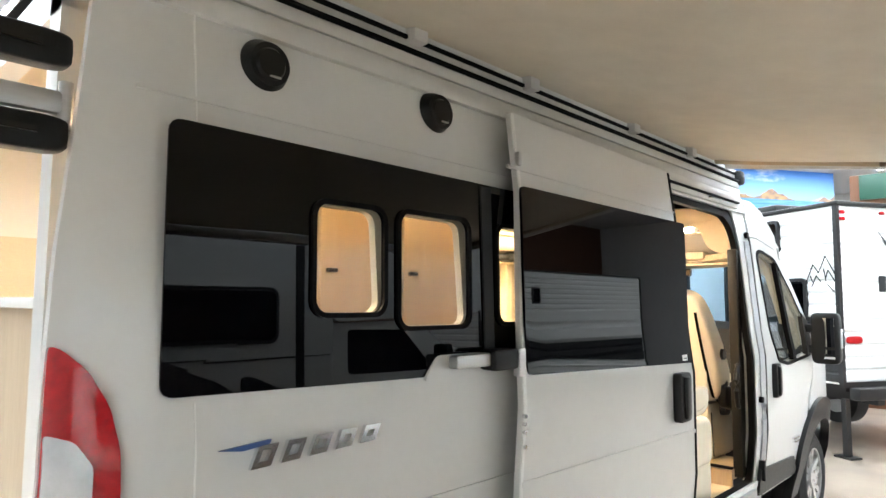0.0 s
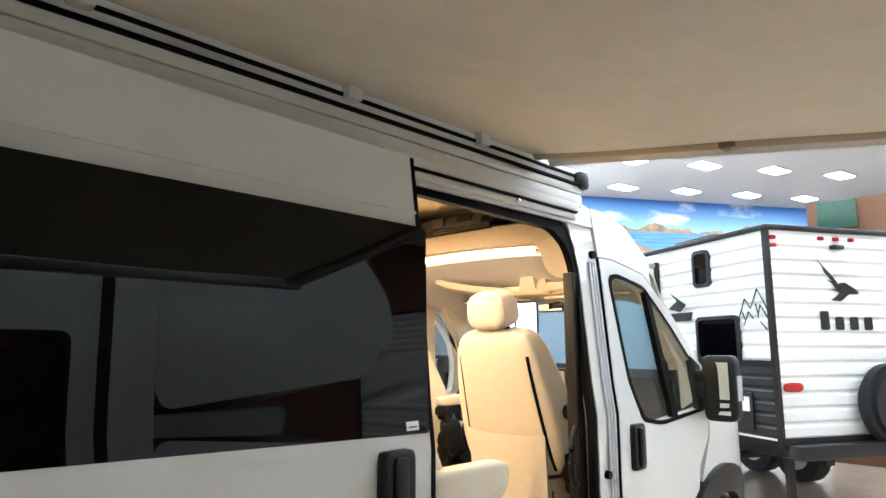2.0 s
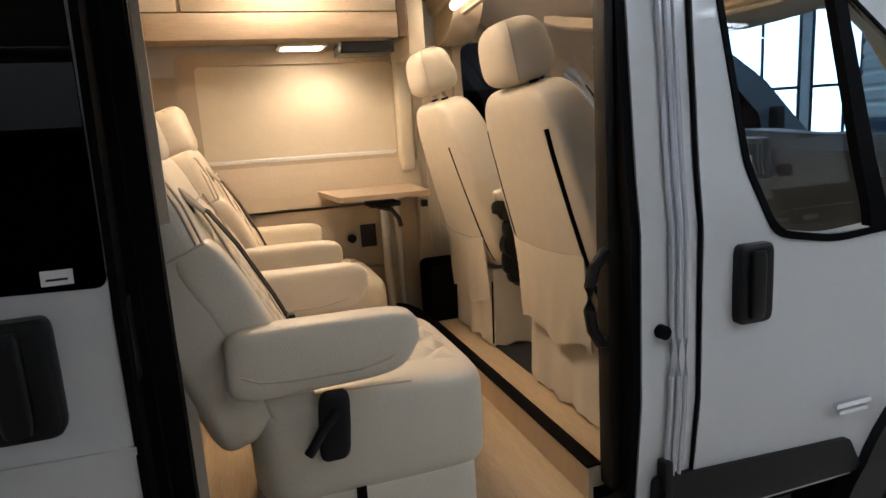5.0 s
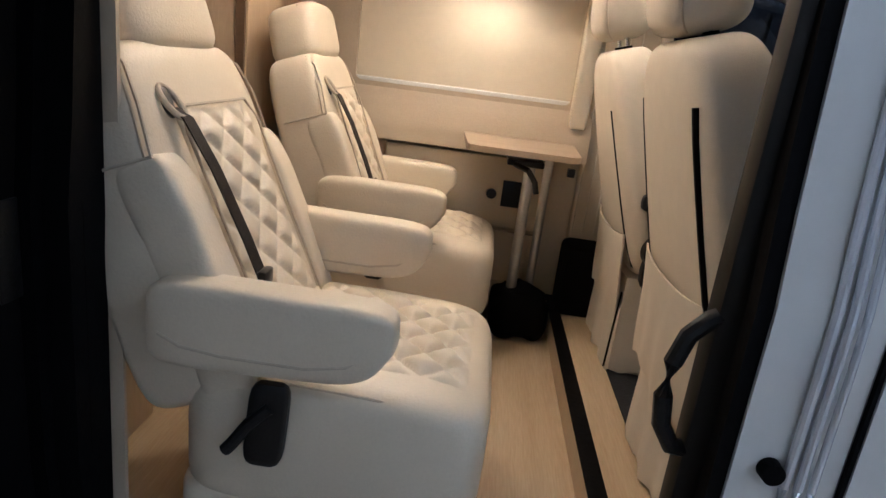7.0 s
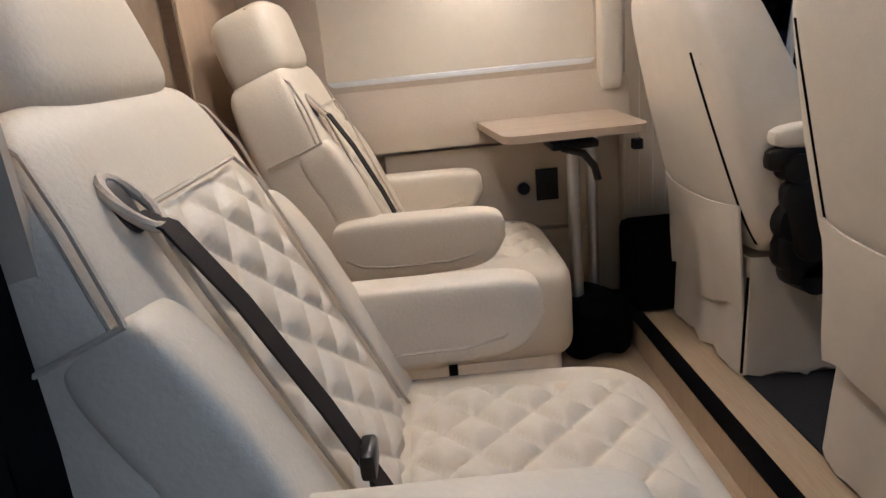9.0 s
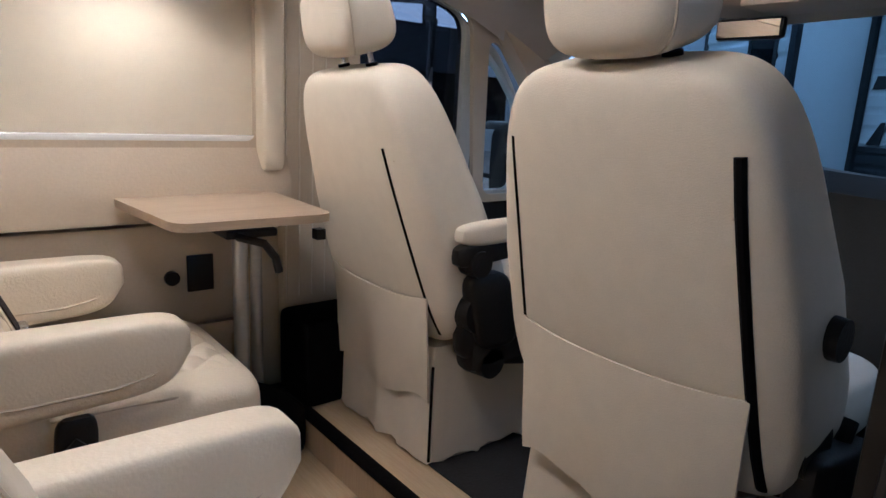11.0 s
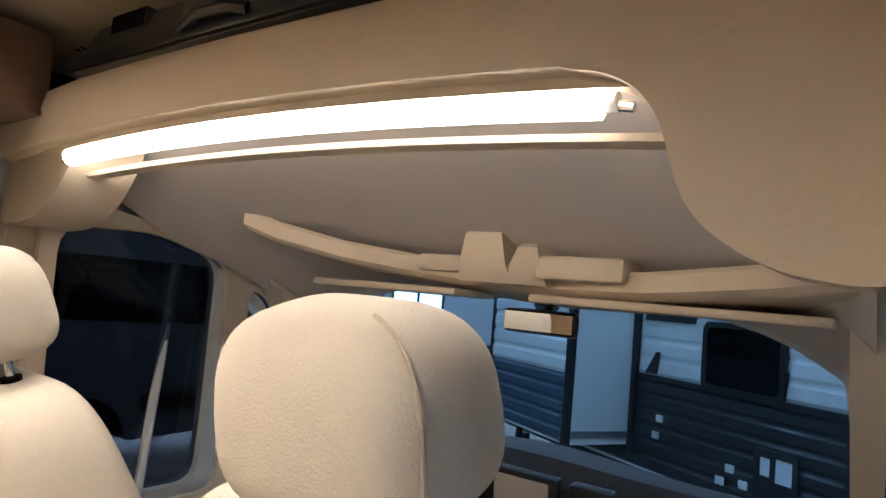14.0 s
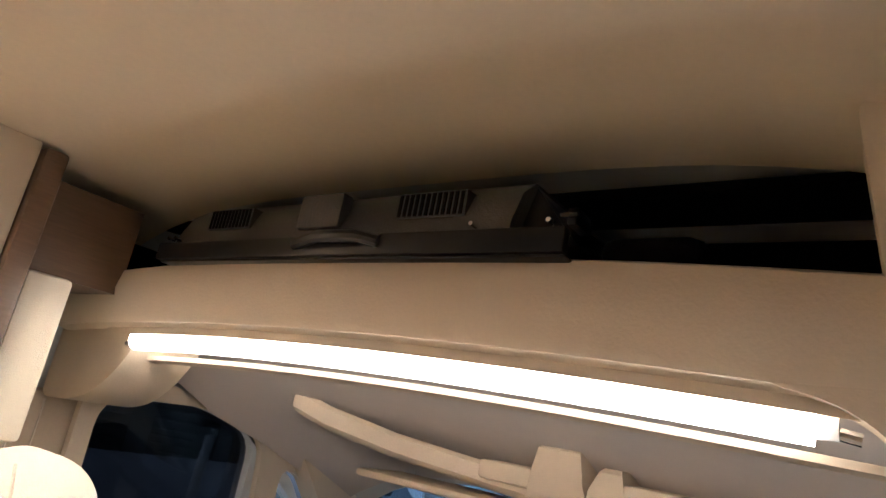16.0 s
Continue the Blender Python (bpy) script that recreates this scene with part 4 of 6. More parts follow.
# SPOTS[3] and SPOTS[4] are the added rear helpers, given housings as well
for p in (SPOTS[0], SPOTS[1], SPOTS[3], SPOTS[4]):
    sp = thing("ceiling_spot", "round recessed ceiling spot, lit warm", "light", "van ceiling spots")
    part("ring", cyl(bmesh.new(), (p[0], p[1], 2.413), (p[0], p[1], 2.425), 0.042, 0.046, 28), WHITEM, sp)
    part("lens", cyl(bmesh.new(), (p[0], p[1], 2.409), (p[0], p[1], 2.4128), 0.03, 0.032, 24), SPOTGLOW, sp, "glowing lens")

# rear galley and wardrobe
for nm, a, lab in (("wardrobe", (1.9, 2.46, 1.25, 1.865, FL + 0.002, 2.29), "tall pale wood wardrobe behind the seats"), ("galley_cabinet", (1.72, 2.5, 0.115, 0.62, FL + 0.002, 1.02), "low pale wood galley cabinet"), ("shower_cabin", (0.87, 1.68, 0.40, 1.0, FL + 0.002, 2.42), "tall pale wood cabin inside the rear windows")):
    c = thing(nm, lab, "cabinet")
    part("body", boxes(a, bevel=0.008), WOOD, c)
    if nm == "galley_cabinet":
        part("worktop", boxes((1.7, 2.52, 0.112, 0.64, 1.021, 1.05), bevel=0.004), WOODX, c)
        part("vent", boxes((2.501, 2.505, 0.2, 0.4, FL + 0.03, FL + 0.09)), RUBBER, c)
    if nm == "wardrobe":
        part("door", boxes((2.46, 2.48, 1.28, 1.84, FL + 0.1, 2.27), bevel=0.004), WOOD, c)
        part("edge", boxes((2.455, 2.485, 1.235, 1.249, FL + 0.01, 2.29)), WOODDARK, c)
    if nm == "shower_cabin":
        for x0, x1 in ((0.89, 1.25), (1.26, 1.66)):
            d = part("door", boxes((x0, x1, 0.38, 0.399, FL + 0.05, 2.38), bevel=0.004), WOOD, c)
            part("catch", boxes((x0 + 0.02, x0 + 0.06, 0.365, 0.38, 1.72, 1.735), bevel=0.003), TVBLACK, d)
rg = thing("rear_counter", "pale wood rear counter with white top", "counter")
part("body", boxes((0.14, 0.42, 0.3, 1.8, FL + 0.002, 1.60)), WOOD, rg)
part("top", boxes((0.11, 0.44, 0.28, 1.82, 1.601, 1.63), bevel=0.006), WHITEM, rg)

# folding table
tb = thing("wall_table", "small wood-look table leaf fixed to the van wall", "table")
part("tabletop", sheet(soften([(3.23, 0.0), (3.70, 0.0), (3.68, 0.47), (3.27, 0.47)], 0.05), (), (), None, 0.022), WOODX, tb, "pale wood laminate leaf with round corners").matrix_basis = Matrix.Translation((0, 1.825, 1.302)) @ pose(0, 0, 0, 90, 0, 0)
for x, y in ((3.52, 1.62), (3.60, 1.70)):
    part("leg", cyl(bmesh.new(), (x, y, FL + 0.002), (x, y, 1.277), 0.022 if x < 3.55 else 0.018), ALU, tb, "aluminium leg")
part("bracket", boxes((3.42, 3.56, 1.45, 1.6, 1.255, 1.278), bevel=0.006), PLASTIC, tb)
part("lever", tube(bmesh.new(), [(3.45, 1.45, 1.262), (3.50, 1.40, 1.25), (3.53, 1.40, 1.21), (3.54, 1.40, 1.17)], 0.011), PLASTIC, tb, "black clamp lever")
part("clip", boxes((3.64, 3.665, 1.38, 1.41, 1.25, 1.278)), PLASTIC, tb)
bg = thing("black_bag", "black soft bag on the floor beneath the table", "bag")
bm = bmesh.new()
cushion(bm, (3.56, 1.62, FL + 0.1), (0.24, 0.3, 0.2), 0.55, 0.6, 14, lambda u: (u.x * (1 + 0.1 * math.sin(7 * u.y)), u.y, u.z * (1 + 0.12 * math.sin(5 * u.x + 3 * u.y))))
tagged(part("body", bm, CARPETSHADE, bg))


# captain's chairs
def diamonds(bm, origin, du, dv, nrm, nu=60, nv=60, cu=5, cv=5, depth=0.021, bulge=0.002):
    """A quilted panel between two edge vectors."""
    o, du, dv, nrm = Vector(origin), Vector(du), Vector(dv), Vector(nrm).normalized()
    rows = []
    for i in range(nu + 1):
        row = []
        for j in range(nv + 1):
            u, v = i / nu, j / nv
            a, b = (u * cu + v * cv) % 1.0, (u * cu - v * cv) % 1.0
            h = min(a, 1 - a, b, 1 - b) * 2
            h = depth * (1 - (1 - h) ** 3.2)
            edge = min(u, 1 - u, v, 1 - v)
            h = (h + bulge) * min(1.0, edge * 10) ** 0.6
            row.append(bm.verts.new(o + du * u + dv * v + nrm * h))
        rows.append(row)
    skin(bm, rows, False)
    bmesh.ops.recalc_face_normals(bm, faces=bm.faces[:])
    return bm


GUIDE = material("mid_grey_plastic", (0.05, 0.046, 0.042), 0.45, 0, 0.1, 200, 0.1)
WEBBING = material("dark_brown_webbing", (0.035, 0.027, 0.022), 0.7, 0, 0.3, 500, 0.3, spec=0.15)


def captain(y0, y1, tip, silver, label):
    c, w = (y0 + y1) / 2, (y1 - y0)
    wi = w - 0.2
    s = thing("captain_chair", label, "seat", "captain's chairs")
    bm = bmesh.new()
    cushion(bm, (3.12, c, 0.86), (0.60, w - 0.06, 0.30), 0.28, 0.3, 22, lambda u: (u.x, u.y, u.z - 0.12 * max(0, u.x) ** 2 * (1 if u.z > 0 else 0)))
    seat = part("seat", bm, LEATHER, s, "cream leather seat cushion")
    bm = diamonds(bmesh.new(), (2.98, c - wi / 2 + 0.03, 1.018), (0.385, 0, -0.024), (0, wi - 0.06, 0), (0, 0, 1), cu=4, cv=4, depth=0.022)
    part("quilting", bm, LEATHER, seat, "diamond-stitched leather", 80)
    bm = bmesh.new()
    tube(bm, [(2.97, y0 + 0.055, 0.993), (3.2, y0 + 0.05, 0.988), (3.36, y0 + 0.07, 0.958), (3.405, c, 0.948), (3.36, y1 - 0.07, 0.958), (3.2, y1 - 0.05, 0.988), (2.97, y1 - 0.055, 0.993)], 0.0035, 6)
    part("piping", bm, SEAM, seat)
    bm = bmesh.new()
    cushion(bm, (3.10, c, 0.645), (0.56, w - 0.07, 0.215), 0.12, 0.2, 12)
    part("skirt", bm, LEATHER, s, "cream valance down to the floor")
    part("base", boxes((2.9, 3.3, y0 + 0.1, y1 - 0.1, FL + 0.002, 0.76)), RUBBER, s)
    lean = pose(2.872, c, 0.91, 0, -tip, 0)
    hw = w / 2 - 0.04

    def swell(u):
        return (u.x * (1 - 0.16 * u.z) + 0.06 * max(0, u.z) ** 2, u.y * (1 - 0.13 * max(0, u.z) ** 2), u.z)
    bm = bmesh.new()
    cushion(bm, (-0.005, 0, 0.335), (0.22, 2 * hw, 0.69), 0.24, 0.30, 24, swell, lean)
    back = part("backrest", bm, LEATHER, s, "cream leather backrest")
    for sy in (-1, 1):
        bm = bmesh.new()
        cushion(bm, (0.075, sy * (hw - 0.048), 0.205), (0.115, 0.10, 0.54), 0.34, 0.36, 20, lambda u: (u.x - 0.35 * max(0, u.z) ** 2, u.y, u.z), lean)
        part("bolster", bm, LEATHER, back, "padded side bolster")
    bm = diamonds(bmesh.new(), (0.118, -0.165, 0.03), (-0.022, 0, 0.51), (0, 0.33, 0), (1, 0, 0.05), cu=5, cv=3, depth=0.017)
    bmesh.ops.transform(bm, matrix=lean, verts=bm.verts[:])
    part("quilting", bm, LEATHER, back, "diamond-stitched leather", 80)
    pipes = [[(0.133, -0.175, 0.03), (0.115, -0.175, 0.50), (0.108, -0.15, 0.545), (0.108, 0.15, 0.545), (0.115, 0.175, 0.50), (0.133, 0.175, 0.03)]]
    for sy in (-1, 1):
        for d in (0.0, 0.013):
            pipes.append([(0.088 - d, sy * (hw - 0.014 - d * 0.1), 0.47), (0.092 - d, sy * (hw - 0.026), 0.56), (0.082 - d, sy * (hw - 0.048), 0.63), (0.055 - d, sy * (hw - 0.07), 0.664)])
            pipes.append([(0.105 - d, sy * (hw - 0.012 + d * 0.3), 0.44), (0.117 - d, sy * (hw - 0.010 + d * 0.3), 0.3), (0.119 - d, sy * (hw - 0.010 + d * 0.3), 0.12)])
        pipes.append([(-0.06, sy * (hw - 0.004), 0.47), (0.0, sy * (hw - 0.001), 0.47), (0.09, sy * (hw - 0.013), 0.47)])
    for pts in pipes:
        part("piping", tube(bmesh.new(), [lean @ Vector(p) for p in pts], 0.0032, 6), SEAM, back)
    bm = bmesh.new()
    cushion(bm, (0.015, 0, 0.752), (0.185, 0.35, 0.20), 0.42, 0.42, 18, lambda u: (u.x + 0.1 * u.z, u.y * (1 - 0.1 * u.z), u.z), lean)
    head = part("headrest", bm, LEATHER, s, "cream leather headrest")
    for sy in (-1, 1):
        bm = bmesh.new()
        tube(bm, [lean @ Vector((0.075 + 0.01 * math.sin(a) - 0.06 * (1 - math.cos(a * 0.9)), sy * (0.158 - 0.022 * math.sin(a) ** 2), 0.752 + 0.092 * math.sin(a))) for a in [radians(-70 + 14 * k) for k in range(11)]], 0.003, 6)
        part("seam", bm, SEAM, head)
    for sy in (-1, 1):
        bm = bmesh.new()
        yc = c + sy * (w / 2 - 0.035)
        cushion(bm, (3.01, yc, 1.105), (0.44, 0.09, 0.158), 0.36, 0.28, 18, lambda u: (u.x - 0.16 * max(0, u.x) * max(0, -u.z), u.y, u.z * (1 - 0.06 * u.x) + 0.03 * u.x + (0.35 * max(0, u.x - 0.5) ** 2 if u.z < 0 else 0)))
        a = part("armrest", bm, LEATHER, s, "padded leather armrest")
        bm = bmesh.new()
        tube(bm, [(2.82, yc - 0.0435, 1.088), (2.86, yc - 0.0445, 1.07), (2.93, yc - 0.0445, 1.062), (3.08, yc - 0.0445, 1.062), (3.15, yc - 0.043, 1.075), (3.19, yc - 0.038, 1.10), (3.205, yc - 0.034, 1.13)], 0.003, 6)
        part("seam", bm, SEAM, a)
    # belt through an oval guide
    bm = bmesh.new()
    rings = [lean @ Vector((0.104 - 0.012 * math.sin(a), -0.172 + 0.024 * math.cos(a), 0.555 + 0.033 * math.sin(a))) for a in [2 * math.pi * k / 20 for k in range(21)]]
    tube(bm, rings, 0.006, 8)
    g = part("belt_guide", bm, SEAM, s, "cream oval belt guide")
    bm = bmesh.new()
    cushion(bm, (0.094, -0.172, 0.555), (0.014, 0.042, 0.06), 0.8, 1.0, 12, None, lean)
    part("liner", bm, GUIDE, g, "grey guide insert")
    bm = bmesh.new()
    path = [lean @ Vector(p) for p in ((0.100, -0.175, 0.545), (0.122, -0.174, 0.52), (0.142, -0.178, 0.42), (0.156, -0.182, 0.28), (0.162, -0.18, 0.12), (0.155, -0.175, -0.02))]
    wv = Vector((0.003, 0.0135, 0))
    skin(bm, [[bm.verts.new(a - wv), bm.verts.new(a + wv)] for a in path], False)
    made = bmesh.ops.extrude_face_region(bm, geom=bm.faces[:])
    bmesh.ops.translate(bm, vec=(0.003, 0, 0.001), verts=[v for v in made["geom"] if isinstance(v, bmesh.types.BMVert)])
    part("seat_belt", bm, WEBBING, s, "dark seat belt webbing")
    q = lean @ Vector((0.166, -0.18, 0.20))
    bk = part("buckle", boxes((q.x - 0.01, q.x + 0.008, q.y - 0.022, q.y + 0.024, q.z - 0.016, q.z + 0.016), bevel=0.005), CHROME if silver else TVBLACK, s, "silver belt tongue" if silver else "black belt tongue")
    part("tongue", boxes((q.x - 0.004, q.x + 0.002, q.y - 0.008, q.y + 0.012, q.z - 0.05, q.z - 0.014), bevel=0.002), CHROME if silver else TVBLACK, bk)
    bm = bmesh.new()
    cushion(bm, (3.012, y0 + 0.015, 0.928), (0.075, 0.03, 0.17), 0.4, 0.5, 10, lambda u: (u.x + 0.15 * u.z, u.y, u.z))
    part("recline_cover", bm, PLASTIC, s, "black lever cover")
    bm = bmesh.new()
    tube(bm, [(3.02, y0 + 0.0, 0.97), (2.985, y0 - 0.005, 0.935), (2.955, y0 - 0.008, 0.89), (2.945, y0 - 0.008, 0.878)], 0.012)
    part("recline_lever", bm, PLASTIC, s, "black recline lever")
    part("strap", boxes((3.05, 3.075, y0 + 0.026, y0 + 0.03, FL + 0.01, 0.75)), RUBBER, s)
    bm = bmesh.new()
    cushion(bm, (2.98, y1 - 0.06, 0.965), (0.08, 0.035, 0.05), 0.6, 0.6, 8)
    part("belt_anchor", bm, PLASTIC, s, "black belt buckle")
    return s


captain(0.045, 0.705, 22.0, False, "cream quilted leather captain's chair beside the sliding door")
captain(1.13, 1.765, 20.0, True, "cream quilted leather captain's chair beside the wall table")


# cab seats seen from behind
def cab_seat(c, label, driver, zy, zz):
    s = thing("cab_seat", label, "seat", "cab seats")
    lean = pose(3.94, c, 1.02, 0, -15.5, 0)

    def taper(u):
        t = (u.z + 1) / 2
        x = u.x if u.x < 0 else u.x * (2.5 - 1.7 * t)
        return (x, u.y * (1 - 0.30 * max(0, t - 0.35) ** 1.3 * 1.5), u.z)
    bm = bmesh.new()
    cushion(bm, (0, 0, 0.345), (0.17, 0.63, 0.74), 0.32, 0.36, 28, taper, lean)
    back = part("backrest", bm, FABRIC, s, "cream covered backrest")

    def surf(y, z):
        """Depth of the cover's rear face."""
        t = (z - 0.345) / 0.37
        r = max(0.2, 1 - abs(t) ** (2 / 0.32)) ** 0.16
        k = y / (0.315 * (1 - 0.30 * max(0, (t + 1) / 2 - 0.35) ** 1.3 * 1.5)) / r
        return -0.085 * r * max(0.0, 1 - abs(k) ** (2 / 0.36)) ** 0.18
    for sy, zr in ((1, 0.0095), (-1, 0.004))[:1 if driver else 2]:
        zp = [(-zy - (0.262 - zy) * f ** 1.2, zz - (zz + 0.03) * f) for f in [k / 10 for k in range(11)]]
        bm = tube(bmesh.new(), [lean @ Vector((surf(y, z) + 0.001, sy * y, z)) for y, z in zp], zr if not driver else 0.005, 8)
        part("zip_strip", bm, RUBBER, back, "black zip strip")
    bm = bmesh.new()
    tube(bm, [lean @ Vector(p) for p in ((surf(-0.21, 0.50), -0.21, 0.50), (-0.05, -0.252, 0.495), (0.0, -0.262, 0.50), (0.06, -0.255, 0.515))], 0.0025, 6)
    part("seam", bm, SEAM, back)
    # pocket cloth on the back
    bm = bmesh.new()
    rows = []
    for i in range(19):
        u = -1 + 2 * i / 18
        row = []
        for j in range(13):
            v = j / 12
            x = -0.108 - 0.034 * v - 0.012 * v * (1 - u * u) - 0.005 * math.sin(5 * u + 3 * v) * v - 0.004 * v * math.sin(12 * u - 5 * v)
            drop = 0.012 * (1 - u * u) * (1 - v) + 0.022 * v * math.cos(4.2 * u)
            p = lean @ Vector((x + 0.02 * abs(u) ** 3 * (1 - v), u * (0.245 - 0.012 * v), (0.135 if driver else 0.205) - 0.315 * v - drop))
            row.append(bm.verts.new(p))
        rows.append(row)
    skin(bm, rows, False)
    made = bmesh.ops.extrude_face_region(bm, geom=bm.faces[:])
    bmesh.ops.translate(bm, vec=(0.006, 0, 0), verts=[v for v in made["geom"] if isinstance(v, bmesh.types.BMVert)])
    bmesh.ops.recalc_face_normals(bm, faces=bm.faces[:])
    part("back_pocket", bm, FABRIC, s, "loose cream map pocket")
    bm = bmesh.new()
    hz = 0.84 if driver else 0.815
    cushion(bm, (-0.005, 0, hz), (0.17, 0.258, 0.195), 0.62, 0.5, 22, lambda u: (u.x * (1 - 0.15 * u.z), u.y * (1 - 0.04 * max(0, u.z)), u.z), lean)
    head = part("headrest", bm, FABRIC, s, "cream headrest")
    bm = bmesh.new()
    cb, sb = -abs(math.cos(radians(242))) ** 0.5, -abs(math.sin(radians(242))) ** 0.5
    pts = []
    for k in range(15):
        a = radians(-60 + 9.5 * k)
        ca, sa = abs(math.cos(a)) ** 0.62, math.copysign(abs(math.sin(a)) ** 0.62, a)
        pts.append(lean @ Vector((-0.005 + 0.086 * ca * cb * (1 - 0.15 * sa), 0.130 * ca * sb * (1 - 0.04 * max(0, sa)), hz + 0.098 * sa)))
    tube(bm, pts, 0.0022, 6)
    part("seam", bm, SEAM, head)
    for sy in (-0.07, 0.07):
        part("headrest_post", cyl(bmesh.new(), lean @ Vector((0, sy, 0.68)), lean @ Vector((0, sy, 0.78)), 0.007), CHROME, s, "chrome headrest post")
        part("post_guide", cyl(bmesh.new(), lean @ Vector((0, sy, 0.70)), lean @ Vector((0, sy, 0.722)), 0.016), RUBBER, s)
    bm = bmesh.new()
    cushion(bm, (4.16, c, 1.06), (0.56, 0.54, 0.16), 0.35, 0.35, 16)
    part("seat", bm, FABRIC, s, "cream covered seat cushion")
    bm = bmesh.new()
    rows = []
    loop = [(3.86, c + 0.24), (3.86, c - 0.24), (4.34, c - 0.25), (4.34, c + 0.25)]
    loop = soften([p for a, b in zip(loop, loop[1:] + loop[:1]) for p in [(a[0] + (b[0] - a[0]) * k / 6, a[1] + (b[1] - a[1]) * k / 6) for k in range(6)]], 0.02, 2)
    for z, k in ((0.98, 1.0), (0.88, 1.02), (0.78, 1.04), (CF + 0.012, 1.06)):
        rows.append([bm.verts.new((4.1 + (x - 4.1) * k + 0.022 * math.sin(1.1 * i) * (1 - z), c + (y - c) * k + 0.02 * math.sin(0.9 * i + 1) * (1 - z), z + (0.008 * math.sin(1.7 * i) if z < 0.7 else 0))) for i, (x, y) in enumerate(loop)])
    skin(bm, rows, True)
    part("skirt", bm, FABRIC, s, "cream cloth skirt hanging to the floor")
    part("skirt_slit", tube(bmesh.new(), [(3.853, c - 0.247, 0.93), (3.846, c - 0.254, 0.8), (3.84, c - 0.262, CF + 0.03)], 0.004, 6), RUBBER, s, "dark corner slit")
    part("swivel_base", boxes((3.92, 4.3, c - 0.2, c + 0.2, CF, 0.97), bevel=0.02), RUBBER, s)
    e = 0.35 if driver else 0.31
    part("recliner_hinge", cyl(bmesh.new(), (3.925, c - e, 1.10), (3.925, c - 0.27, 1.10), 0.055, 0.06, 28), PLASTIC, s, "round black recliner cover")
    bm = bmesh.new()
    cushion(bm, (4.05, c - 0.305, 1.0), (0.34, 0.08, 0.15), 0.4, 0.5, 12, lambda u: (u.x, u.y, u.z - 0.5 * u.x))
    part("recliner_cover", bm, PLASTIC, s, "black seat side cover")
    part("height_knob", cyl(bmesh.new(), (3.975, c - e, 0.95), (3.975, c - 0.27, 0.95), 0.042, 0.05, 24), PLASTIC, s, "black adjuster knob")
    part("recline_lever", tube(bmesh.new(), [(3.98, c - e + 0.02, 0.96), (4.06, c - e + 0.015, 1.04), (4.1, c - e + 0.015, 1.10)], 0.016), TVBLACK, s, "black lever")
    kz = 1.235 if driver else 1.30
    part("recline_knob", cyl(bmesh.new(), (3.90, c - e - 0.015, kz), (3.90, c - 0.25, kz), 0.034, 0.04), PLASTIC, s, "black recline knob")
    if driver:
        bm = bmesh.new()
        cushion(bm, (3.965, c - 0.335, 1.10), (0.15, 0.06, 0.21), 0.45, 0.5, 12, lambda u: (u.x - 0.35 * u.z, u.y, u.z))
        part("side_shield", bm, PLASTIC, s, "black oval seat-side shield")
        bm = bmesh.new()
        cushion(bm, (4.10, c - 0.335, 1.11), (0.10, 0.045, 0.17), 0.4, 0.5, 10, lambda u: (u.x + 0.5 * u.z, u.y, u.z))
        part("handbrake", bm, PLASTIC, s, "black lever grip")
        part("side_rail", boxes((3.90, 4.36, c - 0.35, c - 0.27, 0.93, 1.02), bevel=0.025), PLASTIC, s, "black seat-side rail")
        bm = bmesh.new()
        cushion(bm, (4.03, c - 0.335, 1.312), (0.38, 0.06, 0.06), 0.55, 0.4, 14, lambda u: (u.x, u.y, u.z + 0.15 * u.x))
        part("armrest", bm, FABRIC, s, "cream covered fold-down armrest")
        bm = bmesh.new()
        cushion(bm, (3.95, c - 0.335, 1.265), (0.24, 0.045, 0.065), 0.5, 0.5, 10, lambda u: (u.x, u.y, u.z + 0.3 * u.x))
        part("arm_bracket", bm, PLASTIC, s, "black arm bracket")
    return s


cab_seat(0.52, "cream covered passenger cab seat with map pocket", False, 0.218, 0.59)
cab_seat(1.37, "cream covered driver's cab seat with folding armrest", True, 0.175, 0.53)

# over-cab bulkhead with lit cove
BX = 3.86


def bow(y):
    """Plan bow and crown of the bulkhead."""
    t = (y - CY) / 0.85
    return -0.035 * (1 - t * t), 0.03 * (1 - t * t)


def band(zs, xs, y0, y1, n=40):
    bm = bmesh.new()
    rows = []
    for k in range(n + 1):
        y = y0 + (y1 - y0) * k / n
        bx, bz = bow(y)
        rows.append([bm.verts.new((x + bx, y, z + bz)) for x, z in zip(xs, zs)])
    skin(bm, rows, False)
    bmesh.ops.recalc_face_normals(bm, faces=bm.faces[:])
    return bm


bh = part("bulkhead", band((2.128, 2.135, 2.146, 2.20, 2.235, 2.245, 2.245), (BX + 0.03, BX + 0.008, BX, BX - 0.012, BX - 0.005, BX + 0.02, 4.5), 0.12, 1.80), LINER, van, "beige moulded over-cab bulkhead")
part("cove", band((2.115, 2.14, 2.152, 2.154, 2.15), (BX + 0.022, BX + 0.03, BX + 0.06, BX + 0.085, BX + 0.10), 0.28, 1.60), LINER, bh)
part("cove_lip", band((2.086, 2.078, 2.074, 2.082), (BX + 0.085, BX + 0.09, BX + 0.11, BX + 0.12), 0.26, 1.62), LINER, bh)
CEILP = [(3.952, 2.155), (4.1, 2.15), (4.3, 2.13), (4.5, 2.08), (4.7, 2.0), (4.86, 1.93)]
bm = bmesh.new()
rows = []
for x, z in CEILP:
    rows.append([bm.verts.new((x, CY + t * 0.82, z + 0.02 - 0.16 * abs(t) ** 4 * min(1.0, (x - 3.93) / 0.4))) for t in [-1 + 2 * k / 24 for k in range(25)]])
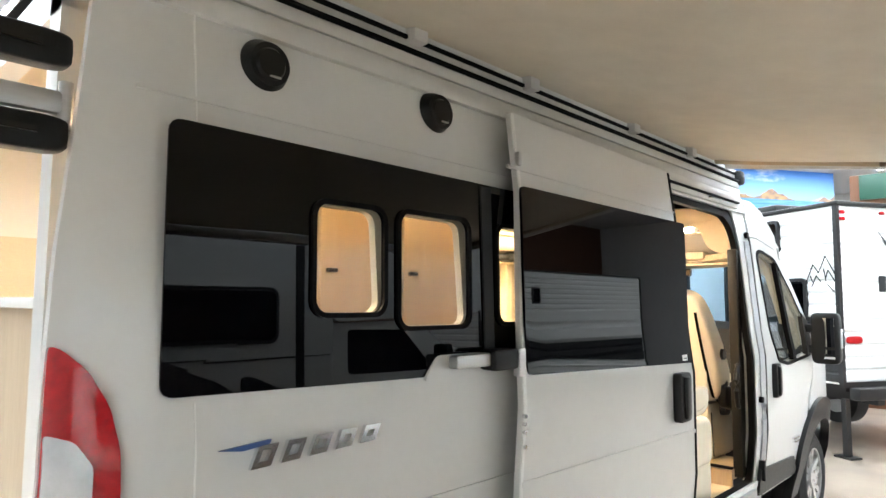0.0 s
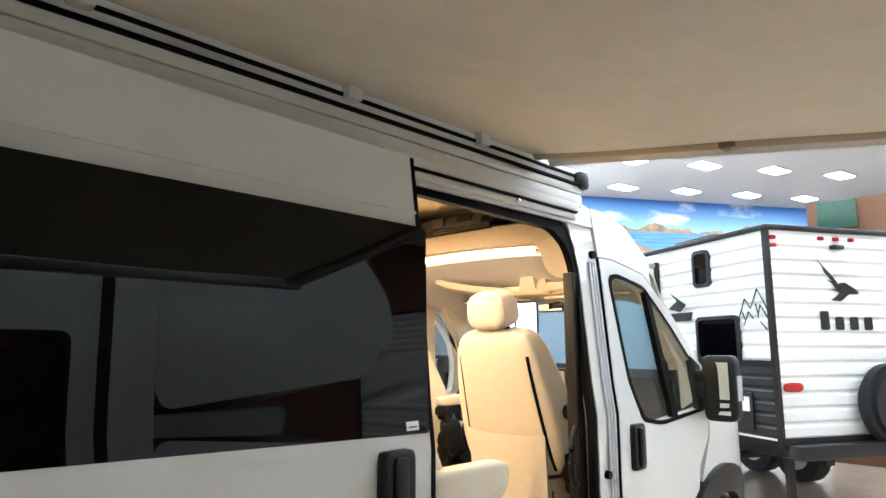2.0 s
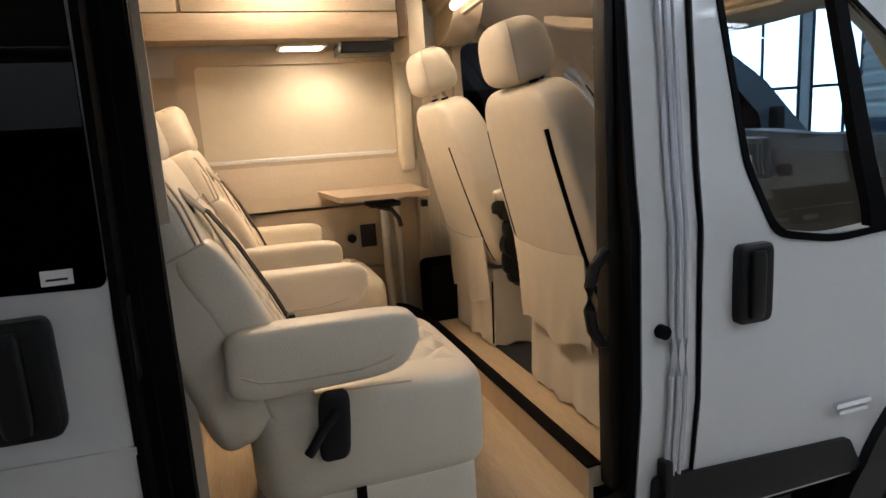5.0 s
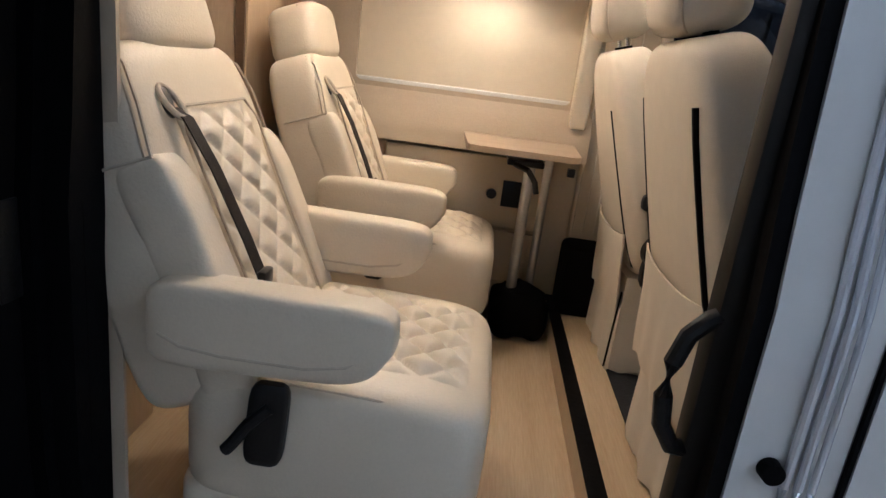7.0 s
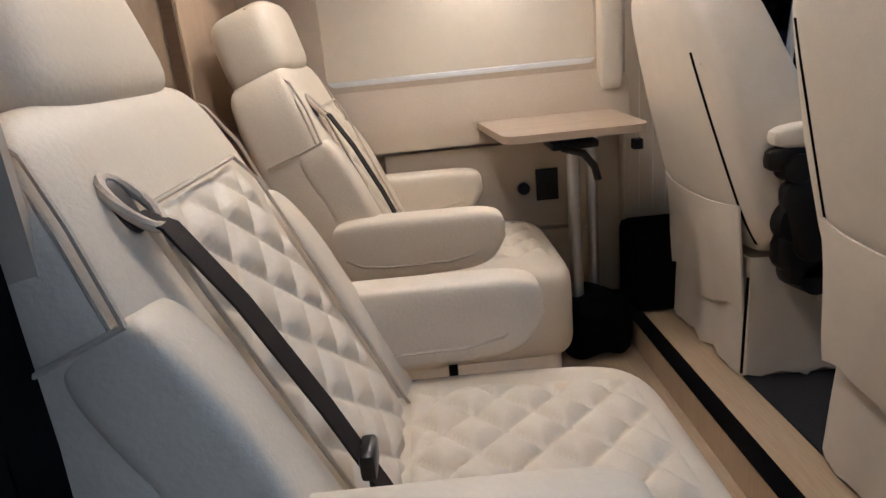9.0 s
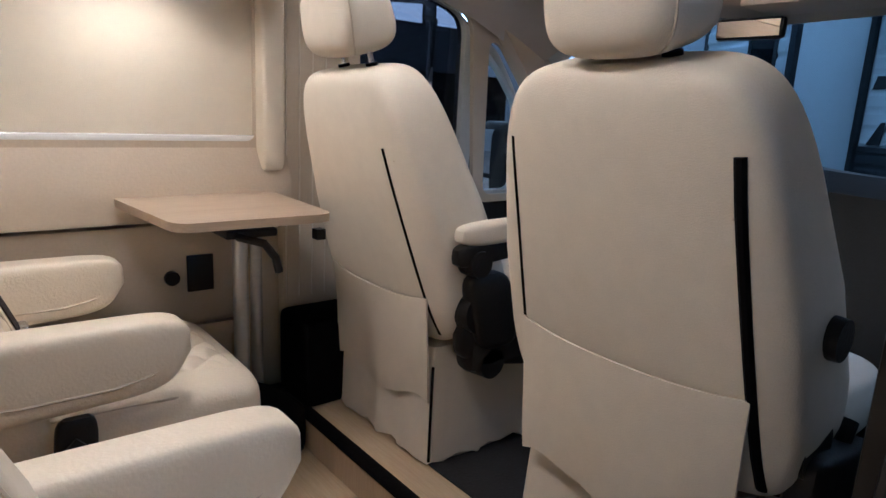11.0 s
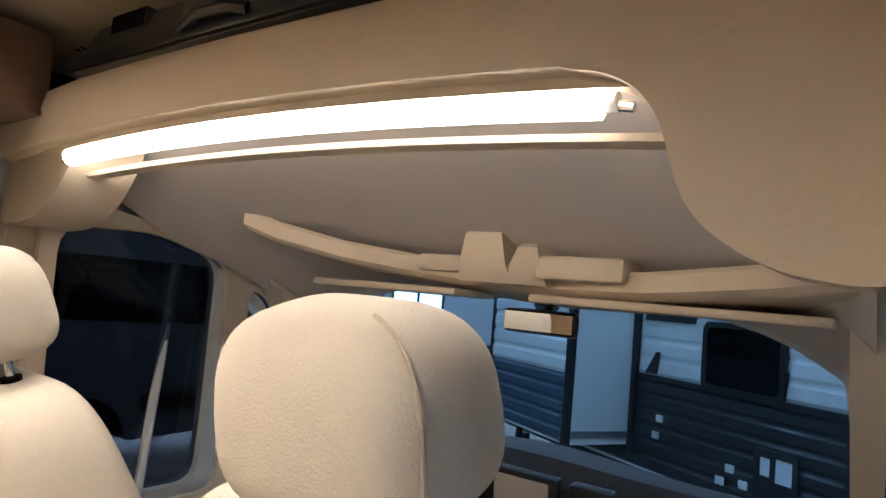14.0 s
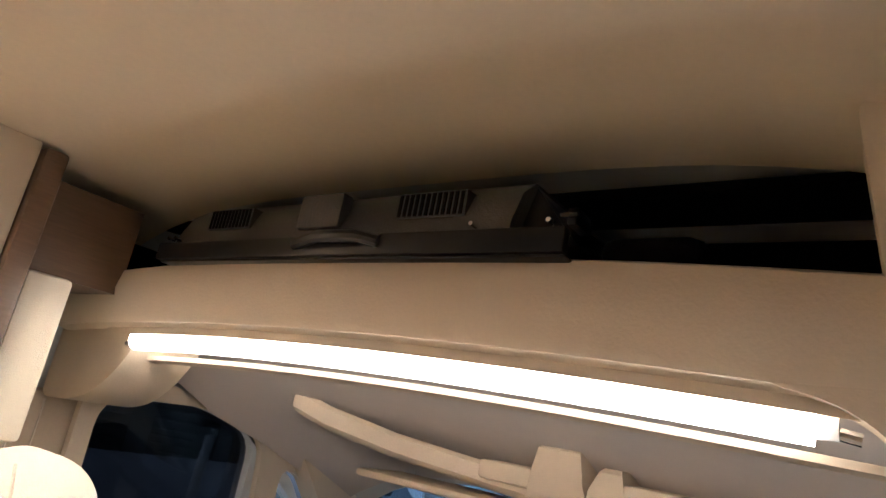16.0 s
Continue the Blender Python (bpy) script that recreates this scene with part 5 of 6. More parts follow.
skin(bm, rows, False)
part("cab_headliner", bm, CABROOF, bh, "beige cab ceiling")
for nm, pts, yy in (("right", [(0.10, 2.25), (0.44, 2.25), (0.42, 2.152), (0.365, 2.143), (0.326, 2.122), (0.304, 2.09), (0.293, 2.055), (0.283, 2.02), (0.262, 1.99), (0.228, 1.966), (0.19, 1.95), (0.13, 1.943), (0.10, 1.96)], 0), ("left", [(1.82, 2.25), (1.48, 2.25), (1.49, 2.15), (1.535, 2.085), (1.575, 2.045), (1.63, 2.01), (1.70, 1.992), (1.82, 1.985)], 0)):
    bm = sheet(soften(pts, 0.03), (), (), None, 0.06 if nm == "right" else 0.14)
    for v in bm.verts:
        v.co = Vector((BX + (0.028 if nm == "left" else -0.012) + v.co.y, v.co.x, v.co.z))
    bmesh.ops.recalc_face_normals(bm, faces=bm.faces[:])
    part("bulkhead_cheek", bm, LINER, bh)
bm = sheet(soften([(0.11, 2.16), (0.32, 2.23), (0.34, 2.40), (0.2, 2.36), (0.12, 2.28)], 0.02), (), (), None, 0.1)
for v in bm.verts:
    v.co = Vector((BX - 0.06 + v.co.y, v.co.x, v.co.z))
bmesh.ops.recalc_face_normals(bm, faces=bm.faces[:])
part("upper_cheek", bm, LINER, bh)
# recess back and lining coloured near-black to stand for the shade in there
part("recess_back", boxes((4.06, 4.075, 0.2, 1.72, 2.2, 2.36)), CARPETSHADE, bh)
part("recess_lining", boxes((3.952, 4.06, 0.25, 1.67, 2.385, 2.40), (3.9, 4.06, 0.2, 0.215, 2.25, 2.34), (3.9, 4.06, 1.7, 1.715, 2.25, 2.34)), CARPETSHADE, bh)
tubel = thing("led_tube", "long lit warm led strip lamp along the cove", "light")
bm = bmesh.new()
tube(bm, [(3.905 + bow(y)[0], y, 2.108 + bow(y)[1]) for y in [0.375 + 1.125 * k / 20 for k in range(21)]], 0.019, 12)
part("diffuser", bm, TUBE, tubel, "glowing diffuser")
for y in (0.366, 1.508):
    part("end_cap", cyl(bmesh.new(), (3.905 + bow(y)[0], y - 0.009, 2.107 + bow(y)[1]), (3.905 + bow(y)[0], y + 0.009, 2.107 + bow(y)[1]), 0.011), WHITEM, tubel)
    part("end_screw", cyl(bmesh.new(), (3.905 + bow(y)[0], y - 0.026 * (1 if y < 1 else -1), 2.100 + bow(y)[1]), (3.905 + bow(y)[0], y - 0.009 * (1 if y < 1 else -1), 2.103 + bow(y)[1]), 0.006, seg=10), CHROME, tubel)

# cab shelf below the windscreen header
LIP = [(0.16, 4.42, 1.98), (0.3, 4.53, 1.965), (0.55, 4.62, 1.945), (0.85, 4.65, 1.94), (1.1, 4.63, 1.955), (1.35, 4.54, 1.985), (1.5, 4.44, 2.02), (1.565, 4.38, 2.05)]
bm = bmesh.new()
rows = [[bm.verts.new((x + dx, y, z + dz)) for dx, dz in ((0.0, 0.0), (-0.012, 0.01), (-0.012, 0.045), (0.0, 0.055), (0.02, 0.05), (0.025, 0.015), (0.28, -0.01), (0.28, -0.03), (0.02, -0.008))] for y, x, z in LIP]
skin(bm, rows, True)
bmesh.ops.recalc_face_normals(bm, faces=bm.faces[:])
sh = part("cab_shelf", bm, LINER, van, "beige moulded shelf over the windscreen")
for y0, y1, zt, xt in ((0.865, 0.975, 2.078, 4.56), (0.775, 0.835, 2.05, 4.57)):
    bm = bmesh.new()
    skin(bm, [[bm.verts.new(p) for p in ((xb, ya, z), (xb, yb, z), (4.85, yb, z), (4.85, ya, z))] for z, xb, ya, yb in ((1.955, 4.60, y0 - 0.012, y1 + 0.03), (2.0, 4.58, y0, y1 + 0.018), (zt - 0.01, xt, y0 + 0.004, y1 - 0.006), (zt, xt + 0.012, y0 + 0.01, y1 - 0.014))])
    bmesh.ops.recalc_face_normals(bm, faces=bm.faces[:])
    part("divider", bm, LINER, sh, "", 50)
for a in ((4.58, 4.75, 0.58, 0.79, 1.97, 2.025), (4.6, 4.75, 1.0, 1.14, 1.975, 2.02)):
    part("pocket", boxes(a, bevel=0.01), LINER, sh)
for y0, y1 in ((0.2, 0.8), (1.0, 1.5)):
    part("sun_visor", boxes((4.58, 4.78, y0, y1, 1.915, 1.935), bevel=0.008), LINER, sh, "beige sun visor, folded up")
part("sensor_box", boxes((4.80, 4.92, 0.80, 1.0, 1.925, 1.975), bevel=0.02), TVBLACK, van)
mr = part("rear_view_mirror", boxes((4.67, 4.70, 0.715, 0.91, 1.84, 1.90), bevel=0.012), TVBLACK, van, "black rear-view mirror")
part("mirror_glass", boxes((4.666, 4.6695, 0.723, 0.902, 1.848, 1.892)), MIRROR, mr, "", 0)
part("stalk", tube(bmesh.new(), [(4.70, 0.82, 1.875), (4.78, 0.84, 1.90), (4.88, 0.86, 1.93)], 0.012), TVBLACK, mr)
part("door_lining", boxes((3.97, 5.1, 0.05, 0.09, 0.7, 1.22), bevel=0.02), GREYPLASTIC, van)
part("door_lining", boxes((3.97, 5.1, 1.83, 1.87, 0.7, 1.24), bevel=0.02), GREYPLASTIC, van)
bm = mirrored(sheet(soften([(3.97, 1.24), (4.99, 1.24), (4.99, 1.5), (4.74, 1.78), (4.56, 1.99), (3.97, 2.09)], 0.05), (DW, DQ), (), lambda x, z: 0.10, 0.02))
part("door_frame_lining", bm, LINER, van, "beige window surround")
APILLAR = [(4.50, 2.06), (4.72, 2.0), (5.43, 1.33), (5.0, 1.24), (4.99, 1.5), (4.74, 1.78)]
bm = sheet(soften(APILLAR, 0.03), (), (), None, 0.06)
for v in bm.verts:
    v.co = Vector((v.co.x, 1.80 - v.co.y, v.co.z))
bmesh.ops.recalc_face_normals(bm, faces=bm.faces[:])
part("a_pillar_lining", bm, LINER, van, "beige windscreen pillar lining")
bm = sheet(soften(APILLAR, 0.03), (), (), None, 0.06)
for v in bm.verts:
    v.co = Vector((v.co.x, 0.12 + v.co.y, v.co.z))
bmesh.ops.recalc_face_normals(bm, faces=bm.faces[:])
part("a_pillar_lining", bm, LINER, van)
part("window_blind_bar", cyl(bmesh.new(), (4.36, 1.9, 1.26), (4.40, 1.9, 1.94), 0.014, seg=10), WHITEM, van, "white upright bar in the door window")

# dashboard
db = part("dashboard", bmesh.new(), GREYPLASTIC, van, "charcoal dashboard")
bm = bmesh.new()
DP = [(4.80, 0.80), (4.80, 1.02), (4.9, 1.17), (4.92, 1.42), (4.98, 1.475), (5.1, 1.47), (5.28, 1.33), (5.68, 1.2), (5.68, 0.8)]
rows = []
for k in range(25):
    y = 0.13 + 1.66 * k / 24
    mid = math.exp(-((y - 0.93) / 0.28) ** 2)
    rows.append([bm.verts.new((x - (0.07 * mid if x < 5.1 else 0), y, z + (0.03 * mid if z > 1.2 else 0))) for x, z in DP])
skin(bm, rows, True)
bmesh.ops.recalc_face_normals(bm, faces=bm.faces[:])
bm.to_mesh(db.data)
bm.free()
db.data.shade_smooth()
db.data.set_sharp_from_angle(angle=radians(40))
tilt = pose(4.840, 0.90, 1.40, 0, -8, 0)


def on_dash(nm, args, mat, lab="", bevel=0.006, y=0.0, z=0.0):
    bm = boxes(args, bevel=bevel)
    bmesh.ops.transform(bm, matrix=tilt @ Matrix.Translation((0, y, z)), verts=bm.verts[:])
    return part(nm, bm, mat, db, lab)


on_dash("screen_surround", (-0.012, 0.02, -0.105, 0.105, -0.075, 0.075), PLASTIC)
on_dash("touch_screen", (-0.016, -0.011, -0.08, 0.08, -0.048, 0.06), material("grey_screen", (0.30, 0.27, 0.24), 0.25), "grey touch screen", 0.003)
for y in (-0.19, 0.175):
    on_dash("vent_surround", (-0.01, 0.03, -0.058, 0.058, -0.09, 0.075), TVBLACK, "", 0.012, y)
    for k in range(7):
        on_dash("vent_slat", (-0.016, -0.009, -0.05 + 0.016 * k, -0.044 + 0.016 * k, -0.07, 0.055), GREYPLASTIC, "", 0, y)
    on_dash("vent_tab", (-0.024, -0.015, -0.008, 0.008, -0.02, 0.01), CHROME, "", 0.003, y)
for k in (-1, 0, 1):
    bm = bmesh.new()
    cyl(bm, (-0.05, 0.085 * k, -0.14), (-0.0, 0.085 * k, -0.14), 0.03, 0.034, 24)
    bmesh.ops.transform(bm, matrix=tilt, verts=bm.verts[:])
    part("climate_knob", bm, CHROME, db, "chrome-ringed climate knob")
bm = bmesh.new()
rings = []
stw = pose(4.62, 1.40, 1.27, 0, -62, 0)
for k in range(36):
    a = 2 * math.pi * k / 36
    rings.append([bm.verts.new(stw @ Vector(((0.19 + 0.015 * math.cos(b)) * math.cos(a), (0.19 + 0.015 * math.cos(b)) * math.sin(a), 0.015 * math.sin(b)))) for b in [2 * math.pi * j / 10 for j in range(10)]])
rings.append(rings[0])
skin(bm, rings, True, False)
wheel_s = part("steering_wheel", bm, PLASTIC, van, "black steering wheel")
bm = bmesh.new()
cushion(bm, (0, 0, -0.01), (0.16, 0.16, 0.05), 0.5, 0.6, 10, None, stw)
cyl(bm, stw @ Vector((0, 0, -0.02)), stw @ Vector((0, 0, -0.3)), 0.04)
part("hub", bm, PLASTIC, wheel_s)
bm = bmesh.new()
for a in (20, 160, 270):
    c, s_ = math.cos(radians(a)), math.sin(radians(a))
    cyl(bm, stw @ Vector((0.05 * c, 0.05 * s_, 0)), stw @ Vector((0.185 * c, 0.185 * s_, 0)), 0.014)
part("spokes", bm, PLASTIC, wheel_s)

# folded television on the over-cab shelf
tv = thing("television", "folded flat-screen television face down on the over-cab shelf", "television", at=Matrix.Translation((0, 0, -0.02)))
bm = bmesh.new()
prof = [(-0.01, 0.0), (-0.02, 0.02), (-0.02, 0.045), (0.0, 0.09), (0.03, 0.115), (0.30, 0.12), (0.30, 0.0)]
rows = [[bm.verts.new((3.84 + x, y, 2.282 + z)) for x, z in prof] for y in (0.68, 1.36)]
skin(bm, rows, True)
bmesh.ops.recalc_face_normals(bm, faces=bm.faces[:])
part("back_shell", bm, TVDARK, tv, "grey-brown plastic back")
bm = bmesh.new()
rows = [[bm.verts.new((x, y, z)) for x, z in ((3.835, 2.30 + 0.0), (3.875, 2.395), (4.14, 2.40), (4.14, 2.30))] for y in (0.60, 0.682)]
for i, v in enumerate(rows[0]):
    v.co.z = 2.30 if i in (0, 3) else 2.31
skin(bm, rows, True)
part("corner_shell", bm, TVBLACK, tv)
part("screen_rim", boxes((3.805, 4.14, 0.6, 1.37, 2.277, 2.2815), (3.80, 3.816, 0.6, 1.38, 2.282, 2.312), bevel=0.003), TVBLACK, tv)
for y in (0.75, 1.17):
    v = part("vent_panel", boxes((3.823, 3.8505, y, y + 0.11, 2.34, 2.375)), TVDARK, tv)
    for k in range(12):
        part("slot", boxes((3.8215, 3.8235, y + 0.004 + 0.009 * k, y + 0.009 + 0.009 * k, 2.342, 2.373)), RUBBER, v, "", 0)
part("mount_plate", boxes((3.815, 3.84, 0.96, 1.05, 2.33, 2.385), bevel=0.006), TVDARK, tv)
part("handle", tube(bmesh.new(), [(3.80, 0.86, 2.30), (3.79, 0.89, 2.305), (3.785, 0.96, 2.305), (3.80, 1.02, 2.30)], 0.009), TVBLACK, tv, "black pull handle")
for y in (0.62, 0.72, 1.33, 1.35):
    part("screw", cyl(bmesh.new(), (3.797, y, 2.318), (3.81, y, 2.318), 0.003, seg=8), CHROME, tv)
part("hinge", boxes((3.80, 3.84, 0.588, 0.60, 2.312, 2.332), bevel=0.003), TVBLACK, tv, "small black hinge")
part("hinge_pin", cyl(bmesh.new(), (3.797, 0.585, 2.322), (3.797, 0.605, 2.322), 0.0025, seg=8), TVDARK, tv)
part("front_tray", boxes((3.802, 3.81, 0.64, 1.32, 2.284, 2.312), bevel=0.002), TVDARK, tv)
part("side_bracket", boxes((3.85, 4.2, 0.47, 0.585, 2.281, 2.32), bevel=0.02), CARPETSHADE, tv)

# ---------- travel trailer ahead ----------
TC, TU = Vector((7.25, 0.235, 0)), Vector((0.495, 0.869, 0)).normalized()
TM = Matrix.Translation(TC) @ pose(0, 0, 0, 0, 0, math.degrees(math.atan2(TU.y, TU.x)))
# local: +x along the near side to its front, -y across the rear


def ribs(bm, x0, x1, y, z0, z1, pitch, depth, face):
    """Corrugated siding: long horizontal ribs, seen along x (face 'y') or along y (face 'x')."""
    n = max(1, round((z1 - z0) / pitch))
    pitch = (z1 - z0) / n
    prof = []
    for k in range(n):
        z = z0 + k * pitch
        prof += [(0, z), (depth, z + pitch * 0.18), (depth, z + pitch * 0.72), (0, z + pitch * 0.88)]
    prof.append((0, z1))
    for (d0, a), (d1, b) in zip(prof, prof[1:]):
        if face == "y":
            vs = [(x0, y + d0, a), (x1, y + d0, a), (x1, y + d1, b), (x0, y + d1, b)]
        else:
            vs = [(y - d0, x0, a), (y - d0, x1, a), (y - d1, x1, b), (y - d1, x0, b)]
        bm.faces.new([bm.verts.new(v) for v in vs])
    return bm


SLIDE = (1.64, 0.58, 2.76)


def trailer(m, length, label, plain=False):
    t = thing("travel_trailer", label, "trailer", at=m)
    W = 2.35
    sx0 = SLIDE[0]
    part("body", boxes((0.02, length, -W + 0.02, -0.02, 0.8, 2.66)), SIDING, t)
    part("roof", boxes((-0.02, length + 0.02, -W - 0.01, 0.01, 2.66, 2.71), bevel=0.015), BLACKTRIM, t, "dark roof edge")
    part("rear_siding", ribs(bmesh.new(), -W + 0.03, -0.04, 0.018, 0.82, 2.64, 0.13, 0.012, "x"), SIDING, t, "white ribbed aluminium", 0)
    part("side_siding", ribs(bmesh.new(), 0.05, length - 0.1 if plain else sx0 - 0.06, -0.019, 1.49, 2.64, 0.13, 0.012, "y"), SIDING, t, "white ribbed aluminium", 0)
    if not plain:
        part("side_siding", ribs(bmesh.new(), SLIDE[2] + 0.02, length - 0.1, -0.019, 1.45, 2.64, 0.13, 0.012, "y"), SIDING, t, "", 0)
    part("skirt_siding", ribs(bmesh.new(), 0.05, length - 0.1 if plain else sx0 + 0.9, -0.018, 0.82, 1.46, 0.11, 0.014, "y"), SIDINGDARK, t, "charcoal ribbed lower band", 0)
    if not plain:
        part("skirt_siding", ribs(bmesh.new(), SLIDE[2] + 0.02, length - 0.1, -0.018, 0.95, 1.45, 0.10, 0.014, "y"), SIDINGBLUE, t, "slate blue ribbed lower band", 0)
    for a in ((-0.01, 0.04, -0.03, 0.012, 0.8, 2.66), (-0.01, 0.04, -W, -W + 0.04, 0.8, 2.66), (length - 0.04, length + 0.01, -0.03, 0.012, 0.8, 2.66)):
        part("corner_trim", boxes(a), BLACKTRIM, t)
    for a in ((0.04, length - 0.1 if plain else sx0 - 0.05, -0.012, 0.004, 1.45, 1.49), (-0.008, 0.02, -W, 0, 0.78, 0.83)):
        part("belt_band", boxes(a), BLACKTRIM, t)
    for x in (1.9, 2.6):
        for y in (-0.2, -2.1):
            bm = bmesh.new()
            cyl(bm, (x, y - 0.1, 0.34), (x, y + 0.1, 0.34), 0.34, seg=36)
            wh = part("wheel", bm, TYRE, t, "black tyre")
            part("rim", cyl(bmesh.new(), (x, y + 0.101, 0.34), (x, y + 0.11, 0.34), 0.2, seg=30), ALU, wh)
    for y in (-1.85, -0.5):
        part("chassis_rail", boxes((0.0, length + 0.9, y - 0.05, y + 0.05, 0.58, 0.78)), BLACKTRIM, t)
    for x in (1.9, 2.6):
        part("axle", cyl(bmesh.new(), (x, -2.1, 0.36), (x, -0.2, 0.36), 0.05), BLACKTRIM, t)
        for y in (-1.85, -0.5):
            part("spring", boxes((x - 0.2, x + 0.2, y - 0.03, y + 0.03, 0.36, 0.59)), BLACKTRIM, t)
    sx, so, s1 = SLIDE
    if not plain:
        sl = part("slide_out", boxes((sx, s1, -0.1, so, 0.95, 2.5), bevel=0.01), WHITEM, t, "smooth pale slide-out box standing out of the side")
        part("edge", boxes((sx - 0.045, sx - 0.002, -0.01, 0.03, 0.9, 2.56)), BLACKTRIM, sl)
        part("edge", boxes((sx - 0.012, sx + 0.05, so - 0.03, so + 0.012, 0.93, 2.52)), BLACKTRIM, sl)
        part("edge", boxes((s1 - 0.04, s1 + 0.012, so - 0.03, so + 0.012, 0.93, 2.52)), BLACKTRIM, sl)
        part("roof", boxes((sx - 0.03, s1 + 0.03, 0.0, so + 0.03, 2.501, 2.545), bevel=0.01), ALU, sl)
        part("sill", boxes((sx - 0.012, sx - 0.001, 0.031, so - 0.04, 1.0, 1.05)), ALU, sl)
        part("slide_siding", ribs(bmesh.new(), sx + 0.05, s1 - 0.04, so + 0.001, 1.45, 2.48, 0.13, 0.012, "y"), SIDING, sl, "white ribbed aluminium", 0)
        part("slide_skirt", ribs(bmesh.new(), sx + 0.05, s1 - 0.04, so + 0.001, 0.97, 1.45, 0.09, 0.014, "y"), SIDINGBLUE, sl, "slate blue ribbed lower band", 0)
        for x in (sx + 0.25, s1 - 0.3):
            part("support_leg", tube(bmesh.new(), [(x - 0.18, so - 0.15, 0.0), (x, so - 0.15, 0.955), (x + 0.18, so - 0.15, 0.0)], 0.022, 8), BLACKTRIM, sl, "black folding support trestle")
    for a, b, c, d in ((0.75, 1.0, 2.21, 2.59), (0.40, 1.0, 1.47, 1.91), (1.80, 2.14, 1.88, 2.28)):
        on = so if a > sx and not plain else 0.0
        wn = part("window", sheet(rounded(a, b, c, d, 0.06), [rounded(a + 0.035, b - 0.035, c + 0.035, d - 0.035, 0.04)], (), lambda x, z: on - 0.03, 0.05), BLACKTRIM, t, "black-framed window")
        part("pane", boxes((a + 0.02, b - 0.02, on + 0.004, on + 0.014, c + 0.02, d - 0.02)), DARKGLASS, wn, "dark glass", 0)
    if plain:
        return t
    hc = part("hatch", boxes((0.30, 0.58, 0.0, 0.016, 0.87, 1.20), bevel=0.01), BLACKTRIM, t, "black service hatch")
    part("hatch_label", boxes((0.33, 0.43, 0.0165, 0.018, 1.03, 1.16)), PAPER, hc, "", 0)
    part("hatch_label", boxes((0.47, 0.53, 0.0165, 0.018, 1.05, 1.15)), PAPER, hc, "", 0)
    for x, z in ((1.35, 1.2), (1.38, 1.08), (0.65, 0.95), (0.75, 1.02), (0.82, 0.93)):
        part("fitting", boxes((x - 0.03, x + 0.03, -0.005, 0.012, z - 0.025, z + 0.025), bevel=0.005), WHITEM, t)
    # mountain outline and badge as plain shapes
    peaks = ((0.05, 0.16, 0.13, 0.30), (0.13, 0.30, 0.20, 0.17), (0.20, 0.17, 0.25, 0.24), (0.25, 0.24, 0.36, 0.02), (0.05, 0.10, 0.11, 0.19), (0.11, 0.19, 0.14, 0.11), (0.15, 0.20, 0.13, 0.10), (0.18, 0.10, 0.22, 0.15), (0.22, 0.15, 0.27, 0.06), (0.06, 0.02, 0.12, 0.08), (0.28, 0.15, 0.25, 0.08))
    for x0, z0, x1, z1 in [(a * 1.32 - 0.02, b * 1.35 - 0.19, c * 1.32 - 0.02, d * 1.35 - 0.19) for a, b, c, d in peaks]:
        d = Vector((x1 - x0, z1 - z0)).normalized() * 0.008
        part("graphic", sheet([(x0 - d.y, 1.92 + z0 + d.x), (x0 + d.y, 1.92 + z0 - d.x), (x1 + d.y * 0.5, 1.92 + z1 - d.x * 0.5), (x1 - d.y * 0.5, 1.92 + z1 + d.x * 0.5)], (), (), lambda a, b: 0.001, 0.003), GREYPLASTIC, t, "", 0)
    bg_ = part("badge", sheet([(1.08, 1.88), (1.55, 1.88), (1.52, 1.97), (1.05, 1.97)], (), (), lambda a, b: 0.001, 0.003), BLACKTRIM, t, "black slanted badge shape", 0)
    part("badge_wing", sheet([(1.25, 1.98), (1.45, 2.02), (1.3, 2.1), (1.42, 2.2), (1.15, 2.05)], (), (), lambda a, b: 0.001, 0.003), BLACKTRIM, bg_, "", 0)
    for k, (a, b) in enumerate(((1.4, 1.5), (0.4, 0.6))):
        part("stripe", sheet([(a, 1.5), (a + 0.12, 1.5), (a + 0.02, 1.66), (a - 0.02, 1.66)], (), (), lambda p, q: 0.001, 0.003), GREYPLASTIC, t, "", 0)
    # rear lamps, emblem and spare wheel
    for y, z in ((-0.07, 2.59), (-0.07, 2.52), (-0.62, 2.60), (-0.8, 2.60), (-0.98, 2.60), (-2.28, 2.55)):
        bm = bmesh.new()
        cushion(bm, (-0.006, y, z), (0.02, 0.075, 0.04), 0.6, 0.6, 8)
        part("marker_lamp", bm, REDLENS, t, "red marker lamp")
    for y in (-0.16, -2.15):
        bm = bmesh.new()
        cushion(bm, (-0.008, y, 1.26), (0.03, 0.22, 0.085), 0.6, 0.7, 10)
        part("tail_lamp", bm, REDLENS, t, "oval red tail lamp")
    part("camera_bracket", boxes((-0.05, 0.005, -0.85, -0.72, 2.5, 2.54), bevel=0.008), BLACKTRIM, t)
    em = part("emblem", bmesh.new(), BLACKTRIM, t, "dark bird-wing emblem shape", 0)
    bm = sheet(soften([(0.72, 2.17), (0.86, 2.2), (1.0, 2.13), (1.03, 2.09), (0.9, 2.09), (0.8, 2.02), (0.68, 2.03), (0.8, 2.1)], 0.02), (), (), None, 0.004)
